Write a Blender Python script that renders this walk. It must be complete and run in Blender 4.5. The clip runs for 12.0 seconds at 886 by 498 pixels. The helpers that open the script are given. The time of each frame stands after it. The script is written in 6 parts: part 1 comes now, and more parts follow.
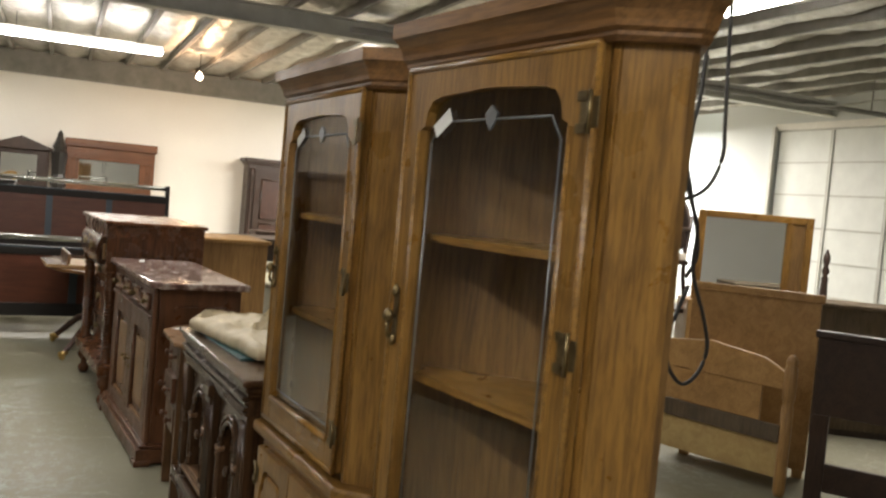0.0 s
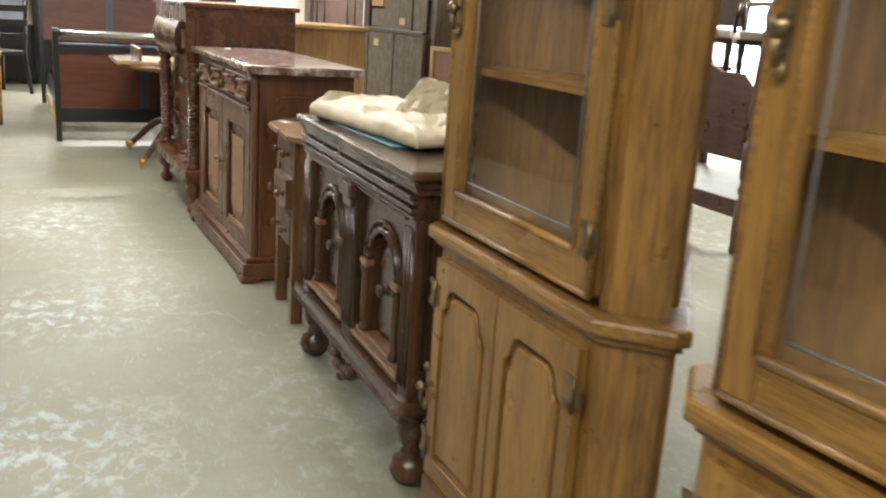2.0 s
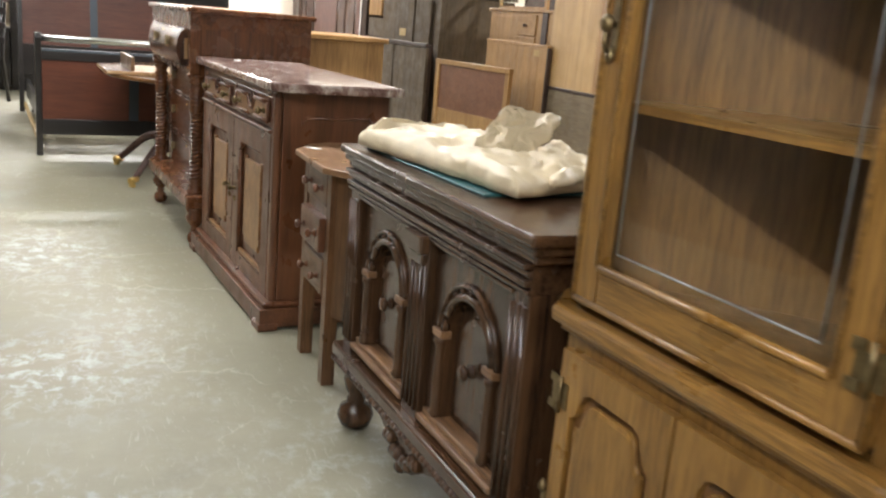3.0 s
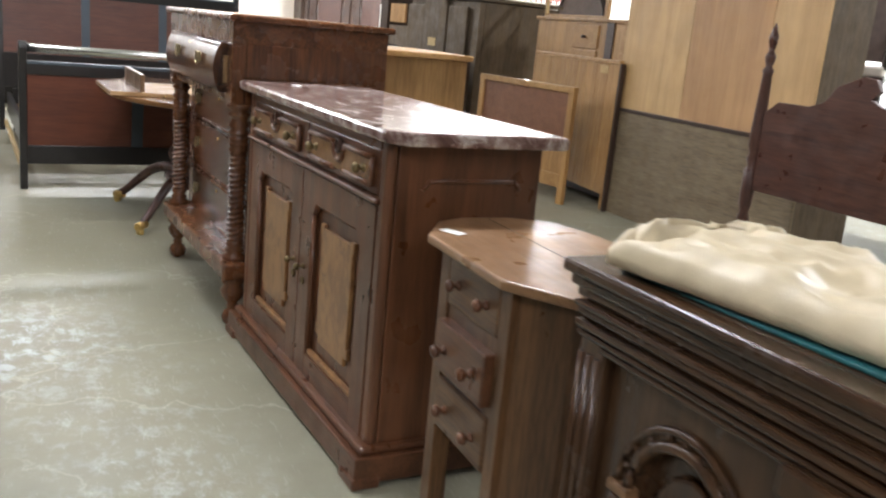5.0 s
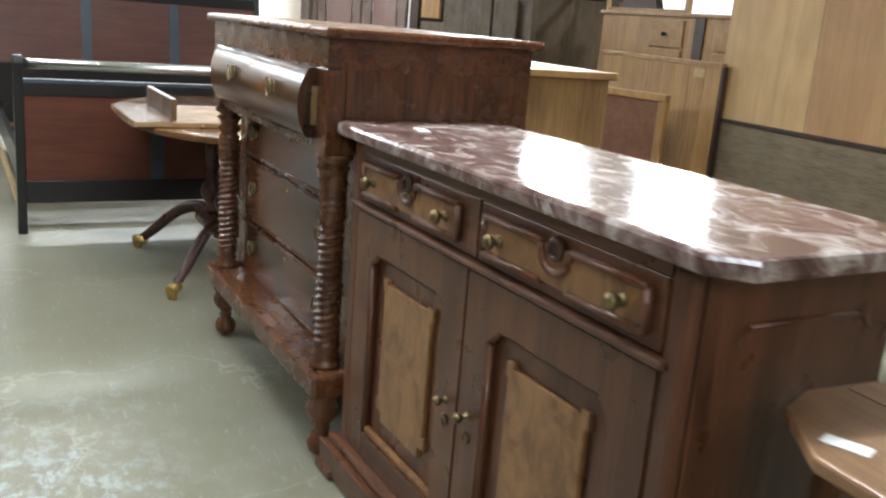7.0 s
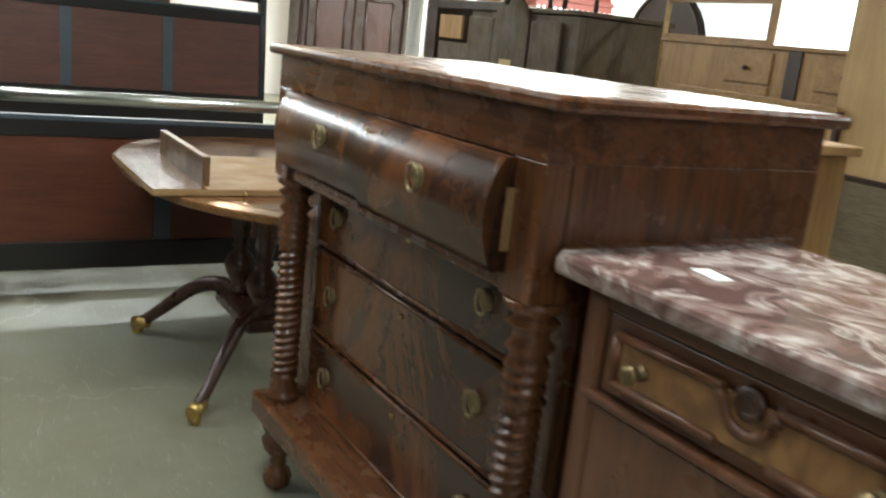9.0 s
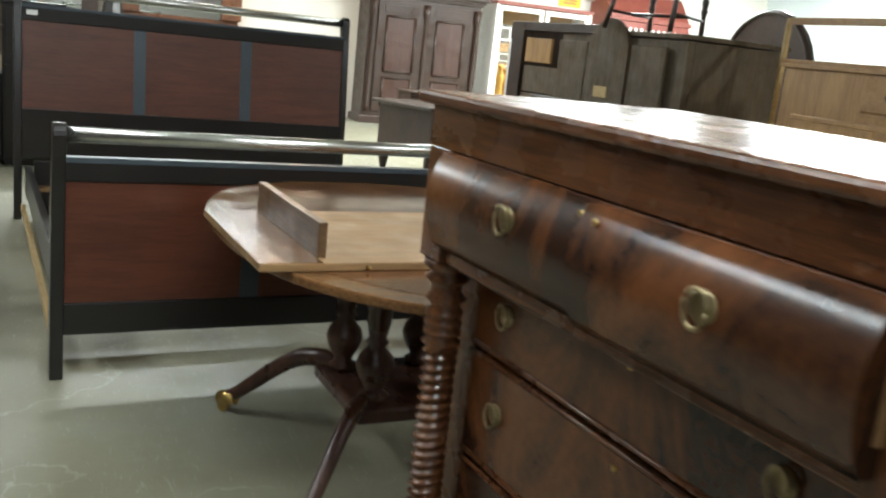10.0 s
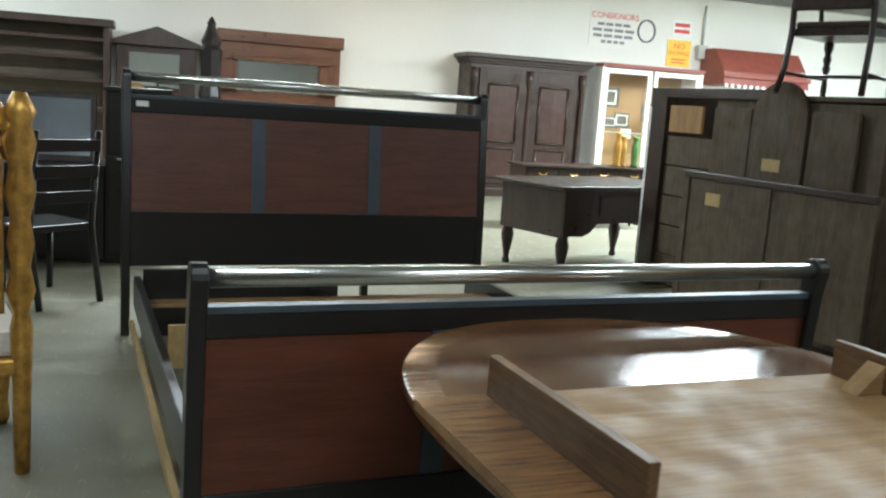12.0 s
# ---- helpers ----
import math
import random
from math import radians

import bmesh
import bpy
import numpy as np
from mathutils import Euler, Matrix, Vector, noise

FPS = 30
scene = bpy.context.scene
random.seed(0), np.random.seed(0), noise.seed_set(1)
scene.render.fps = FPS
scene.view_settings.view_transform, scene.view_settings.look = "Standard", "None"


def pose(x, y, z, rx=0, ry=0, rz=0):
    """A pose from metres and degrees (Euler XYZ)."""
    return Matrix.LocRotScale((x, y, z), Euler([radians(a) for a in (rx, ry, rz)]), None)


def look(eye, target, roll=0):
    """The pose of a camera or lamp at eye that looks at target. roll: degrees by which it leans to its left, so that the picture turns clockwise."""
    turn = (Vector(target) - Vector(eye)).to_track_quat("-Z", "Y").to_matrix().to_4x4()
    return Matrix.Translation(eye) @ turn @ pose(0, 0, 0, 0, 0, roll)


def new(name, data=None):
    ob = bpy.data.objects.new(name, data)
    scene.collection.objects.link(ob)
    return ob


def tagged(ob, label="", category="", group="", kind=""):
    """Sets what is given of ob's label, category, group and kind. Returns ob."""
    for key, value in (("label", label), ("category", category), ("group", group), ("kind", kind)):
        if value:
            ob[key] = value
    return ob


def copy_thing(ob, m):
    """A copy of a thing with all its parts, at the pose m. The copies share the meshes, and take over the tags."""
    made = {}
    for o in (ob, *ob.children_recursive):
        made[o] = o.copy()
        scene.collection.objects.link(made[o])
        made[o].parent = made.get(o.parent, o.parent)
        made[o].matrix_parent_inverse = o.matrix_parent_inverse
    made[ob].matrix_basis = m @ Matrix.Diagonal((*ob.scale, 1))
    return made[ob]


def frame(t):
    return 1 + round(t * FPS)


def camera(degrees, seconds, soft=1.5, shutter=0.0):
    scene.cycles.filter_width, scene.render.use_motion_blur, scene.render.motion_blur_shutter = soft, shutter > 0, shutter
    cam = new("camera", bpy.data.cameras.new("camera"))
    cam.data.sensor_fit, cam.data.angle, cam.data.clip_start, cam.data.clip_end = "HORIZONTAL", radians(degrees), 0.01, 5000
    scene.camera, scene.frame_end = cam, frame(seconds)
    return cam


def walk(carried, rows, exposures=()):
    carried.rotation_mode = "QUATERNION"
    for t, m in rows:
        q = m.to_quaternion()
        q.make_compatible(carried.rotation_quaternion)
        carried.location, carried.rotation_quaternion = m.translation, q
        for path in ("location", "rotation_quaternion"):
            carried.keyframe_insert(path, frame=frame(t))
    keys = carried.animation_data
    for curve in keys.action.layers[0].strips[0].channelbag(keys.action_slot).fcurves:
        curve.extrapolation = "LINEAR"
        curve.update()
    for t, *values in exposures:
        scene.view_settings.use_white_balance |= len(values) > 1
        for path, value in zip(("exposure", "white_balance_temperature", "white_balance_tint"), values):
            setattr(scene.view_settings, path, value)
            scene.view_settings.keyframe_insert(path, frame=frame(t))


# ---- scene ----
cam = camera(52.5, 12.0, soft=2.2, shutter=0.5)
PATH = [
    (0, (0.268, 0.337, 1.459), (1.062, 2.17, 1.361), 5.1),
    (0.5, (0.224, 0.417, 1.407), (1.009, 2.245, 1.208), 4.9),
    (1, (0.224, 0.587, 1.329), (0.972, 2.403, 0.95), 4.5),
    (1.5, (0.216, 0.843, 1.274), (0.924, 2.655, 0.81), 3.8),
    (2, (0.19, 1.192, 1.217), (0.874, 3.001, 0.705), 3.9),
    (2.5, (0.147, 1.489, 1.206), (0.852, 3.296, 0.721), 4.4),
    (4.3, (0.052, 2.549, 1.2), (0.838, 4.313, 0.682), 5.1),
    (4.5, (0.058, 2.684, 1.202), (0.828, 4.461, 0.703), 5.3),
    (5, (0.023, 2.999, 1.19), (0.796, 4.781, 0.717), 5.5),
    (5.5, (-0.006, 3.271, 1.182), (0.804, 5.032, 0.69), 4.6),
    (6, (-0.004, 3.555, 1.189), (0.797, 5.319, 0.689), 5.8),
    (6.5, (-0.021, 3.846, 1.185), (0.757, 5.62, 0.688), 6.0),
    (7, (-0.053, 4.115, 1.214), (0.734, 5.886, 0.721), 4.6),
    (7.2, (-0.054, 4.225, 1.214), (0.75, 5.989, 0.722), 5.2),
    (9, (-0.118, 5.218, 1.237), (0.744, 6.964, 0.776), 6.2),
    (9.5, (-0.126, 5.514, 1.254), (0.648, 7.299, 0.791), 5.6),
    (10, (-0.154, 5.805, 1.254), (0.602, 7.605, 0.82), 6.1),
    (10.5, (-0.208, 6.027, 1.268), (0.515, 7.846, 0.861), 5.7),
    (11, (-0.219, 6.291, 1.296), (0.437, 8.155, 0.987), 4.5),
    (11.5, (-0.268, 6.54, 1.308), (0.33, 8.427, 1.02), 5.1),
    (12, (-0.291, 6.749, 1.311), (0.302, 8.632, 0.993), 3.9),
]
walk(cam, [(t, look(eye, target, roll)) for t, eye, target, roll in PATH], exposures=[
    (0, -0.06, 6600, 12), (1, 0.6, 6350, 8), (2.5, 1.05, 6150, 13), (5, 0.78, 5800, 14), (7, 0.74, 5550, 8), (9.5, 0.3, 5750, 3), (10.3, 0.2, 5650, 3), (11, -0.2, 5450, 2), (12, -0.25, 5400, 1)])

# ---- light ----
world = bpy.data.worlds.new("world")
world.use_nodes = True
world.node_tree.nodes["Background"].inputs[0].default_value = (0.7, 0.8, 1.0, 1)
world.node_tree.nodes["Background"].inputs[1].default_value = 0.05
scene.world = world

CEIL = 3.75
TUBE_AND_FILL_LIGHTS = [  # centre x, y, turn, watts of strip lights; first two known, rest added fill
    (0.45, 15.4, 0, 200), (5.75, 5.9, 90, 130), (0.45, 6.4, 0, 60), (5.9, 15.4, 0, 540), (0.45, -1.5, 0, 45), (9.4, 15.4, 0, 760), (-1.6, 0.6, 90, 50), (-4.2, 17.2, 0, 330), (-2.9, 9.4, 90, 45),
]
for lx, ly, turn, watts in TUBE_AND_FILL_LIGHTS:
    lamp = bpy.data.lights.new("strip_and_fill_lamp", "AREA")
    lamp.shape, lamp.size, lamp.size_y, lamp.energy, lamp.color = "RECTANGLE", 2.3, 0.22, watts, (1.0, 0.97, 0.88)
    new("strip_and_fill_lamp", lamp).matrix_world = pose(lx, ly, 3.36, 0, 0, turn)
bulb_lamp = bpy.data.lights.new("bulb_lamp", "POINT")
bulb_lamp.energy, bulb_lamp.color, bulb_lamp.shadow_soft_size = 70, (1.0, 0.62, 0.36), 0.05
new("bulb_lamp", bulb_lamp).location = (2.45, 17.0, 3.22)


# ---- materials ----
def mat(name, rough=0.5, metal=0.0):
    m = bpy.data.materials.new(name)
    m.use_nodes = True
    b = m.node_tree.nodes["Principled BSDF"]
    b.inputs["Roughness"].default_value, b.inputs["Metallic"].default_value = rough, metal
    return m, m.node_tree, b


def ramp(nt, fac, stops):
    r = nt.nodes.new("ShaderNodeValToRGB")
    while len(r.color_ramp.elements) < len(stops):
        r.color_ramp.elements.new(0.5)
    for e, (p, c) in zip(r.color_ramp.elements, stops):
        e.position, e.color = p, (*c, 1)
    nt.links.new(fac, r.inputs[0])
    return r.outputs[0]


def coords(nt, scale=(1, 1, 1), kind="Object"):
    tc, mp = nt.nodes.new("ShaderNodeTexCoord"), nt.nodes.new("ShaderNodeMapping")
    nt.links.new(tc.outputs[kind], mp.inputs[0])
    mp.inputs["Scale"].default_value = scale
    return mp.outputs[0]


def tex_noise(nt, vec, scale, detail=5, rough=0.55, dist=0.0):
    n = nt.nodes.new("ShaderNodeTexNoise")
    nt.links.new(vec, n.inputs["Vector"])
    n.inputs["Scale"].default_value, n.inputs["Detail"].default_value = scale, detail
    n.inputs["Roughness"].default_value, n.inputs["Distortion"].default_value = rough, dist
    return n.outputs["Fac"]


def mix(nt, fac, a, b, mode="MIX"):
    m = nt.nodes.new("ShaderNodeMix")
    m.data_type, m.blend_type = "RGBA", mode
    for sock, v in ((m.inputs[0], fac), (m.inputs[6], a), (m.inputs[7], b)):
        if isinstance(v, (int, float)):
            sock.default_value = v
        elif isinstance(v, tuple):
            sock.default_value = (*v, 1)
        else:
            nt.links.new(v, sock)
    return m.outputs[2]


def bump(nt, b, height, strength=0.2, dist=0.01):
    n = nt.nodes.new("ShaderNodeBump")
    n.inputs["Strength"].default_value, n.inputs["Distance"].default_value = strength, dist
    nt.links.new(height, n.inputs["Height"])
    nt.links.new(n.outputs[0], b.inputs["Normal"])


def wood(name, light, dark, axis="z", rough=0.38, fine=1.0, figure=0.5, worn=0.0):
    """Varnished wood with its grain along one axis of the thing."""
    m, nt, b = mat(name, rough)
    s = {"x": (1.2, 16, 16), "y": (16, 1.2, 16), "z": (16, 16, 1.2)}[axis]
    vec = coords(nt, s)
    broad = tex_noise(nt, vec, 1.1 * fine, 3, 0.5, 1.2)
    fibre = tex_noise(nt, coords(nt, tuple(v * 5 for v in s)), 1.6 * fine, 4, 0.7)
    mid = tuple((p + q) / 2 for p, q in zip(light, dark))
    c = ramp(nt, broad, [(0.36, dark), (0.5, mid), (0.62, light)])
    c = mix(nt, figure, c, ramp(nt, fibre, [(0.4, tuple(v * 0.5 for v in dark)), (0.58, light)]))
    blotch = tex_noise(nt, coords(nt), 3.0, 4)
    c = mix(nt, 0.22, c, ramp(nt, blotch, [(0.35, tuple(v * 0.55 for v in dark)), (0.65, light)]))
    if worn:
        scuff = tex_noise(nt, coords(nt), 22, 6, 0.7)
        c = mix(nt, ramp(nt, scuff, [(0.62, (0, 0, 0)), (0.72, (worn,) * 3)]), c, tuple(min(1, v * 1.9) for v in light))
    nt.links.new(c, b.inputs["Base Color"])
    rr = ramp(nt, tex_noise(nt, coords(nt), 9, 5), [(0.3, (rough * 0.7,) * 3), (0.7, (min(1, rough * 1.35),) * 3)])
    nt.links.new(rr, b.inputs["Roughness"])
    bump(nt, b, fibre, 0.12, 0.004)
    return m


def plain(name, colour, rough=0.5, metal=0.0, vary=0.12, scale=8.0, relief=0.08):
    m, nt, b = mat(name, rough, metal)
    n = tex_noise(nt, coords(nt), scale, 6, 0.6)
    c = ramp(nt, n, [(0.3, tuple(v * (1 - vary) for v in colour)), (0.7, tuple(min(1, v * (1 + vary)) for v in colour))])
    nt.links.new(c, b.inputs["Base Color"])
    if relief:
        bump(nt, b, n, relief, 0.005)
    return m


def burl(name, light, dark, rough=0.3, scale=7.0):
    m, nt, b = mat(name, rough)
    n = tex_noise(nt, coords(nt, (1, 1, 0.55)), scale, 6, 0.6, 1.3)
    fine = tex_noise(nt, coords(nt), 60, 4)
    c = mix(nt, 0.14, ramp(nt, n, [(0.4, dark), (0.5, tuple((p + q) / 2 for p, q in zip(light, dark))), (0.62, light)]), ramp(nt, fine, [(0.35, dark), (0.65, light)]))
    nt.links.new(c, b.inputs["Base Color"])
    return m


def glow(name, colour, strength):
    m, nt, b = mat(name, 0.4)
    b.inputs["Base Color"].default_value = (*colour, 1)
    b.inputs["Emission Color"].default_value, b.inputs["Emission Strength"].default_value = (*colour, 1), strength
    return m


def marble_mat():
    m, nt, b = mat("red_marble", 0.16)
    vec = coords(nt, (1, 1.2, 1))
    n = tex_noise(nt, vec, 8, 8, 0.66, 1.3)
    veins = tex_noise(nt, vec, 7, 8, 0.62, 2.2)
    c = ramp(nt, n, [(0.34, (0.08, 0.043, 0.037)), (0.46, (0.17, 0.1, 0.085)), (0.54, (0.29, 0.215, 0.19)), (0.64, (0.56, 0.5, 0.46))])
    c = mix(nt, ramp(nt, veins, [(0.58, (0, 0, 0)), (0.63, (0.7,) * 3), (0.67, (0, 0, 0))]), c, (0.62, 0.55, 0.5))
    nt.links.new(c, b.inputs["Base Color"])
    return m


def concrete_mat():
    m, nt, b = mat("painted_concrete", 0.5)
    vec = coords(nt)
    big, small = tex_noise(nt, vec, 0.55, 6, 0.6), tex_noise(nt, vec, 7, 9, 0.68)
    base = ramp(nt, big, [(0.3, (0.165, 0.152, 0.098)), (0.5, (0.225, 0.208, 0.143)), (0.72, (0.275, 0.264, 0.19))])
    base = mix(nt, 0.4, base, ramp(nt, small, [(0.3, (0.14, 0.13, 0.088)), (0.7, (0.32, 0.31, 0.235))]))
    # flaked pale paint in drifts
    drift = ramp(nt, tex_noise(nt, coords(nt, (1.0, 0.45, 1)), 0.62, 3, 0.5), [(0.5, (0, 0, 0)), (0.62, (1, 1, 1))])
    flake = ramp(nt, tex_noise(nt, coords(nt, (1.3, 1, 1)), 11, 10, 0.78, 0.15), [(0.5, (0, 0, 0)), (0.66, (0.75, 0.75, 0.75))])
    mask = mix(nt, 0.72, (0, 0, 0), mix(nt, 1.0, drift, flake, "MULTIPLY"))
    c = mix(nt, mask, base, (0.55, 0.58, 0.57))
    # three places where more of the old pale paint is left
    chips = ramp(nt, tex_noise(nt, coords(nt, (1.15, 1, 1)), 13, 9, 0.72, 0.4), [(0.5, (0, 0, 0)), (0.6, (1, 1, 1))])
    for px, py, rx, ry in ((-0.12, 6.22, 0.4, 0.55), (-0.02, 4.75, 0.42, 0.45), (-0.08, 3.55, 0.5, 0.6)):
        far = nt.nodes.new("ShaderNodeVectorMath")
        far.operation = "LENGTH"
        mp = nt.nodes.new("ShaderNodeMapping")
        tc = nt.nodes.new("ShaderNodeTexCoord")
        mp.inputs["Location"].default_value = (-px / rx, -py / ry, 0)
        mp.inputs["Scale"].default_value = (1 / rx, 1 / ry, 0)
        nt.links.new(tc.outputs["Object"], mp.inputs[0])
        nt.links.new(mp.outputs[0], far.inputs[0])
        spot = mix(nt, 1.0, ramp(nt, far.outputs["Value"], [(0.25, (0.62,) * 3), (1.0, (0, 0, 0))]), chips, "MULTIPLY")
        c = mix(nt, spot, c, (0.52, 0.57, 0.6))
    blue = ramp(nt, tex_noise(nt, vec, 0.9, 3), [(0.56, (0, 0, 0)), (0.7, (0.5,) * 3)])
    c = mix(nt, blue, c, (0.27, 0.285, 0.24))
    stain = ramp(nt, tex_noise(nt, vec, 2.3, 7, 0.7, 1.5), [(0.6, (0, 0, 0)), (0.75, (0.45,) * 3)])
    c = mix(nt, stain, c, (0.19, 0.16, 0.1))
    scratch = ramp(nt, tex_noise(nt, coords(nt, (9, 1.4, 1)), 5, 5, 0.6, 2.0), [(0.62, (0, 0, 0)), (0.66, (0.4,) * 3), (0.7, (0, 0, 0))])
    c = mix(nt, scratch, c, (0.46, 0.46, 0.38))
    vo = nt.nodes.new("ShaderNodeTexVoronoi")
    vo.feature = "DISTANCE_TO_EDGE"
    vo.inputs["Scale"].default_value = 0.8
    warp = nt.nodes.new("ShaderNodeVectorMath")
    nz = nt.nodes.new("ShaderNodeTexNoise")
    nz.inputs["Scale"].default_value, nz.inputs["Detail"].default_value = 2.2, 6
    nt.links.new(vec, nz.inputs["Vector"])
    nt.links.new(vec, warp.inputs[0])
    nt.links.new(nz.outputs["Color"], warp.inputs[1])
    nt.links.new(warp.outputs[0], vo.inputs["Vector"])
    crack = ramp(nt, vo.outputs["Distance"], [(0.0, (0.55,) * 3), (0.006, (0, 0, 0))])
    c = mix(nt, mix(nt, 1.0, crack, ramp(nt, big, [(0.42, (0, 0, 0)), (0.5, (1, 1, 1))]), "MULTIPLY"), c, (0.44, 0.42, 0.33))
    nt.links.new(c, b.inputs["Base Color"])
    nt.links.new(ramp(nt, small, [(0.3, (0.4,) * 3), (0.7, (0.66,) * 3)]), b.inputs["Roughness"])
    bump(nt, b, mix(nt, 0.5, small, mask), 0.25, 0.004)
    return m


def foil_mat():
    m, nt, b = mat("foil_facing", 0.36, 0.6)
    n = tex_noise(nt, coords(nt), 3.2, 6, 0.65, 1.0)
    nt.links.new(ramp(nt, n, [(0.3, (0.36, 0.34, 0.3)), (0.7, (0.8, 0.78, 0.72))]), b.inputs["Base Color"])
    bump(nt, b, n, 0.9, 0.12)
    return m


def wall_mat(name, colour):
    m, nt, b = mat(name, 0.75)
    n, big = tex_noise(nt, coords(nt), 30, 6), tex_noise(nt, coords(nt), 0.7, 5)
    c = mix(nt, 0.5, ramp(nt, big, [(0.3, tuple(v * 0.88 for v in colour)), (0.7, colour)]), ramp(nt, n, [(0.3, tuple(v * 0.93 for v in colour)), (0.7, colour)]))
    nt.links.new(c, b.inputs["Base Color"])
    bump(nt, b, n, 0.15, 0.004)
    return m


def glass_mat(name="pane_glass", tint=(0.93, 0.95, 0.93)):
    m, nt, b = mat(name, 0.02)
    b.inputs["Base Color"].default_value = (*tint, 1)
    b.inputs["Transmission Weight"].default_value, b.inputs["IOR"].default_value = 1.0, 1.36
    return m


def mirror_mat():
    m, nt, b = mat("mirror_silver", 0.03, 1.0)
    b.inputs["Base Color"].default_value = (0.82, 0.85, 0.84, 1)
    return m


OAK, OAK_X = (wood("golden_oak_" + a, (0.33, 0.173, 0.04), (0.135, 0.064, 0.013), a, 0.33) for a in "zx")
OAK_DARK = wood("oak_cornice", (0.27, 0.135, 0.046), (0.13, 0.06, 0.02), "x", 0.4)
OAK_IN = wood("oak_interior", (0.25, 0.135, 0.042), (0.12, 0.062, 0.02), "z", 0.5)
JACO, JACO_X = (wood("jacobean_walnut_" + a, (0.09, 0.044, 0.02), (0.026, 0.014, 0.008), a, 0.22, 0.8, 0.4, worn=0.08) for a in "zx")
JACO_LIGHT = wood("worn_walnut_sill", (0.3, 0.16, 0.07), (0.1, 0.05, 0.022), "x", 0.45, worn=0.6)
WALNUT, WALNUT_X = (wood("walnut_" + a, (0.165, 0.066, 0.028), (0.066, 0.026, 0.012), a, 0.34, 0.8, 0.3) for a in "zx")
BURL = burl("burl_walnut", (0.3, 0.155, 0.055), (0.15, 0.07, 0.025), 0.34, 16.0)
MAHOG, MAHOG_X = (wood("mahogany_" + a, (0.17, 0.066, 0.024), (0.055, 0.02, 0.009), a, 0.26, 0.7) for a in "zx")
FLAME = burl("flame_mahogany", (0.19, 0.068, 0.022), (0.02, 0.009, 0.006), 0.22, 2.6)
STAND, STAND_X = (wood("sewing_stand_walnut_" + a, (0.17, 0.084, 0.034), (0.05, 0.023, 0.01), a, 0.36) for a in "zx")
# walnut top made paler, with the sheen of reflected light in its colour
STAND_TOP_SHEEN = wood("sewing_stand_top_sheen", (0.33, 0.185, 0.09), (0.19, 0.1, 0.045), "x", 0.34, 0.8, 0.25)
EBONY = plain("black_lacquer", (0.014, 0.012, 0.011), 0.3, 0, 0.12, 3, 0.02)
RED_PANEL = wood("red_stained_panel", (0.125, 0.036, 0.017), (0.078, 0.023, 0.011), "x", 0.42, figure=0.3)
STEEL = plain("dark_chrome", (0.62, 0.62, 0.58), 0.27, 0.95, 0.06, 4, 0)
STRIP = plain("blue_grey_strip", (0.055, 0.07, 0.085), 0.42, 0.2, 0.1, 4, 0)
TABLE = wood("table_mahogany", (0.16, 0.07, 0.028), (0.08, 0.031, 0.013), "y", 0.13, 0.6, 0.2)
TABLE_EDGE = wood("table_crossband", (0.21, 0.105, 0.038), (0.115, 0.05, 0.019), "x", 0.2)
DARK_LEG = wood("dark_turned_wood", (0.085, 0.035, 0.02), (0.03, 0.013, 0.009), "z", 0.3)
RAW = wood("raw_leaf_underside", (0.33, 0.2, 0.085), (0.23, 0.13, 0.052), "x", 0.55, figure=0.25)
BRASS = plain("old_brass", (0.55, 0.38, 0.13), 0.3, 1.0, 0.25, 40, 0)
BRONZE = plain("antiqued_brass", (0.2, 0.15, 0.075), 0.4, 0.9, 0.35, 40, 0.1)
PEWTER = plain("tarnished_brass", (0.3, 0.24, 0.13), 0.35, 0.9, 0.3, 40, 0)
BLACK = plain("black_hole", (0.012, 0.011, 0.01), 0.6)
PAPER = plain("white_tag", (0.82, 0.82, 0.8), 0.7, 0, 0.04)
LEAD = plain("lead_came", (0.26, 0.27, 0.28), 0.4, 0.7, 0.15, 30, 0)
GLASS, MIRROR, MARBLE, CONCRETE, FOIL = glass_mat(), mirror_mat(), marble_mat(), concrete_mat(), foil_mat()
WALL = wall_mat("white_wall_paint", (0.78, 0.75, 0.69))
# dark brown chosen for the unseen wall, to dim glass reflections and bounce light
WALL_UNSEEN_DARK = wall_mat("unseen_wall_dark_brown", (0.1, 0.078, 0.058))
WALL_GREY = wall_mat("grey_white_wall_paint", (0.6, 0.62, 0.62))
WALL_COOL = wall_mat("pale_blue_wall_paint", (0.66, 0.72, 0.75))
WHITE = plain("white_gloss_paint", (0.8, 0.78, 0.74), 0.4, 0, 0.05)
DOOR_WHITE = plain("door_panel_white", (0.7, 0.72, 0.7), 0.5, 0, 0.06, 3)
BEAM = plain("grey_steel_paint", (0.5, 0.5, 0.47), 0.5, 0, 0.12, 5)
PURLIN = plain("dark_purlin", (0.22, 0.21, 0.19), 0.6, 0, 0.2, 5)
CABLE = plain("black_cable", (0.03, 0.028, 0.026), 0.5, 0, 0.1, 30, 0)
TUBE = glow("lit_tube", (1.0, 0.98, 0.92), 40.0)
BULB = glow("lit_bulb", (1.0, 0.75, 0.5), 30.0)
CLOTH = plain("cream_cloth", (0.64, 0.54, 0.36), 0.46, 0, 0.1, 14, 0.5)
TEAL = plain("teal_folder", (0.02, 0.11, 0.115), 0.35, 0, 0.08)
PLY = wood("plywood_sheet", (0.52, 0.34, 0.15), (0.4, 0.245, 0.1), "z", 0.5, 0.4, 0.14)
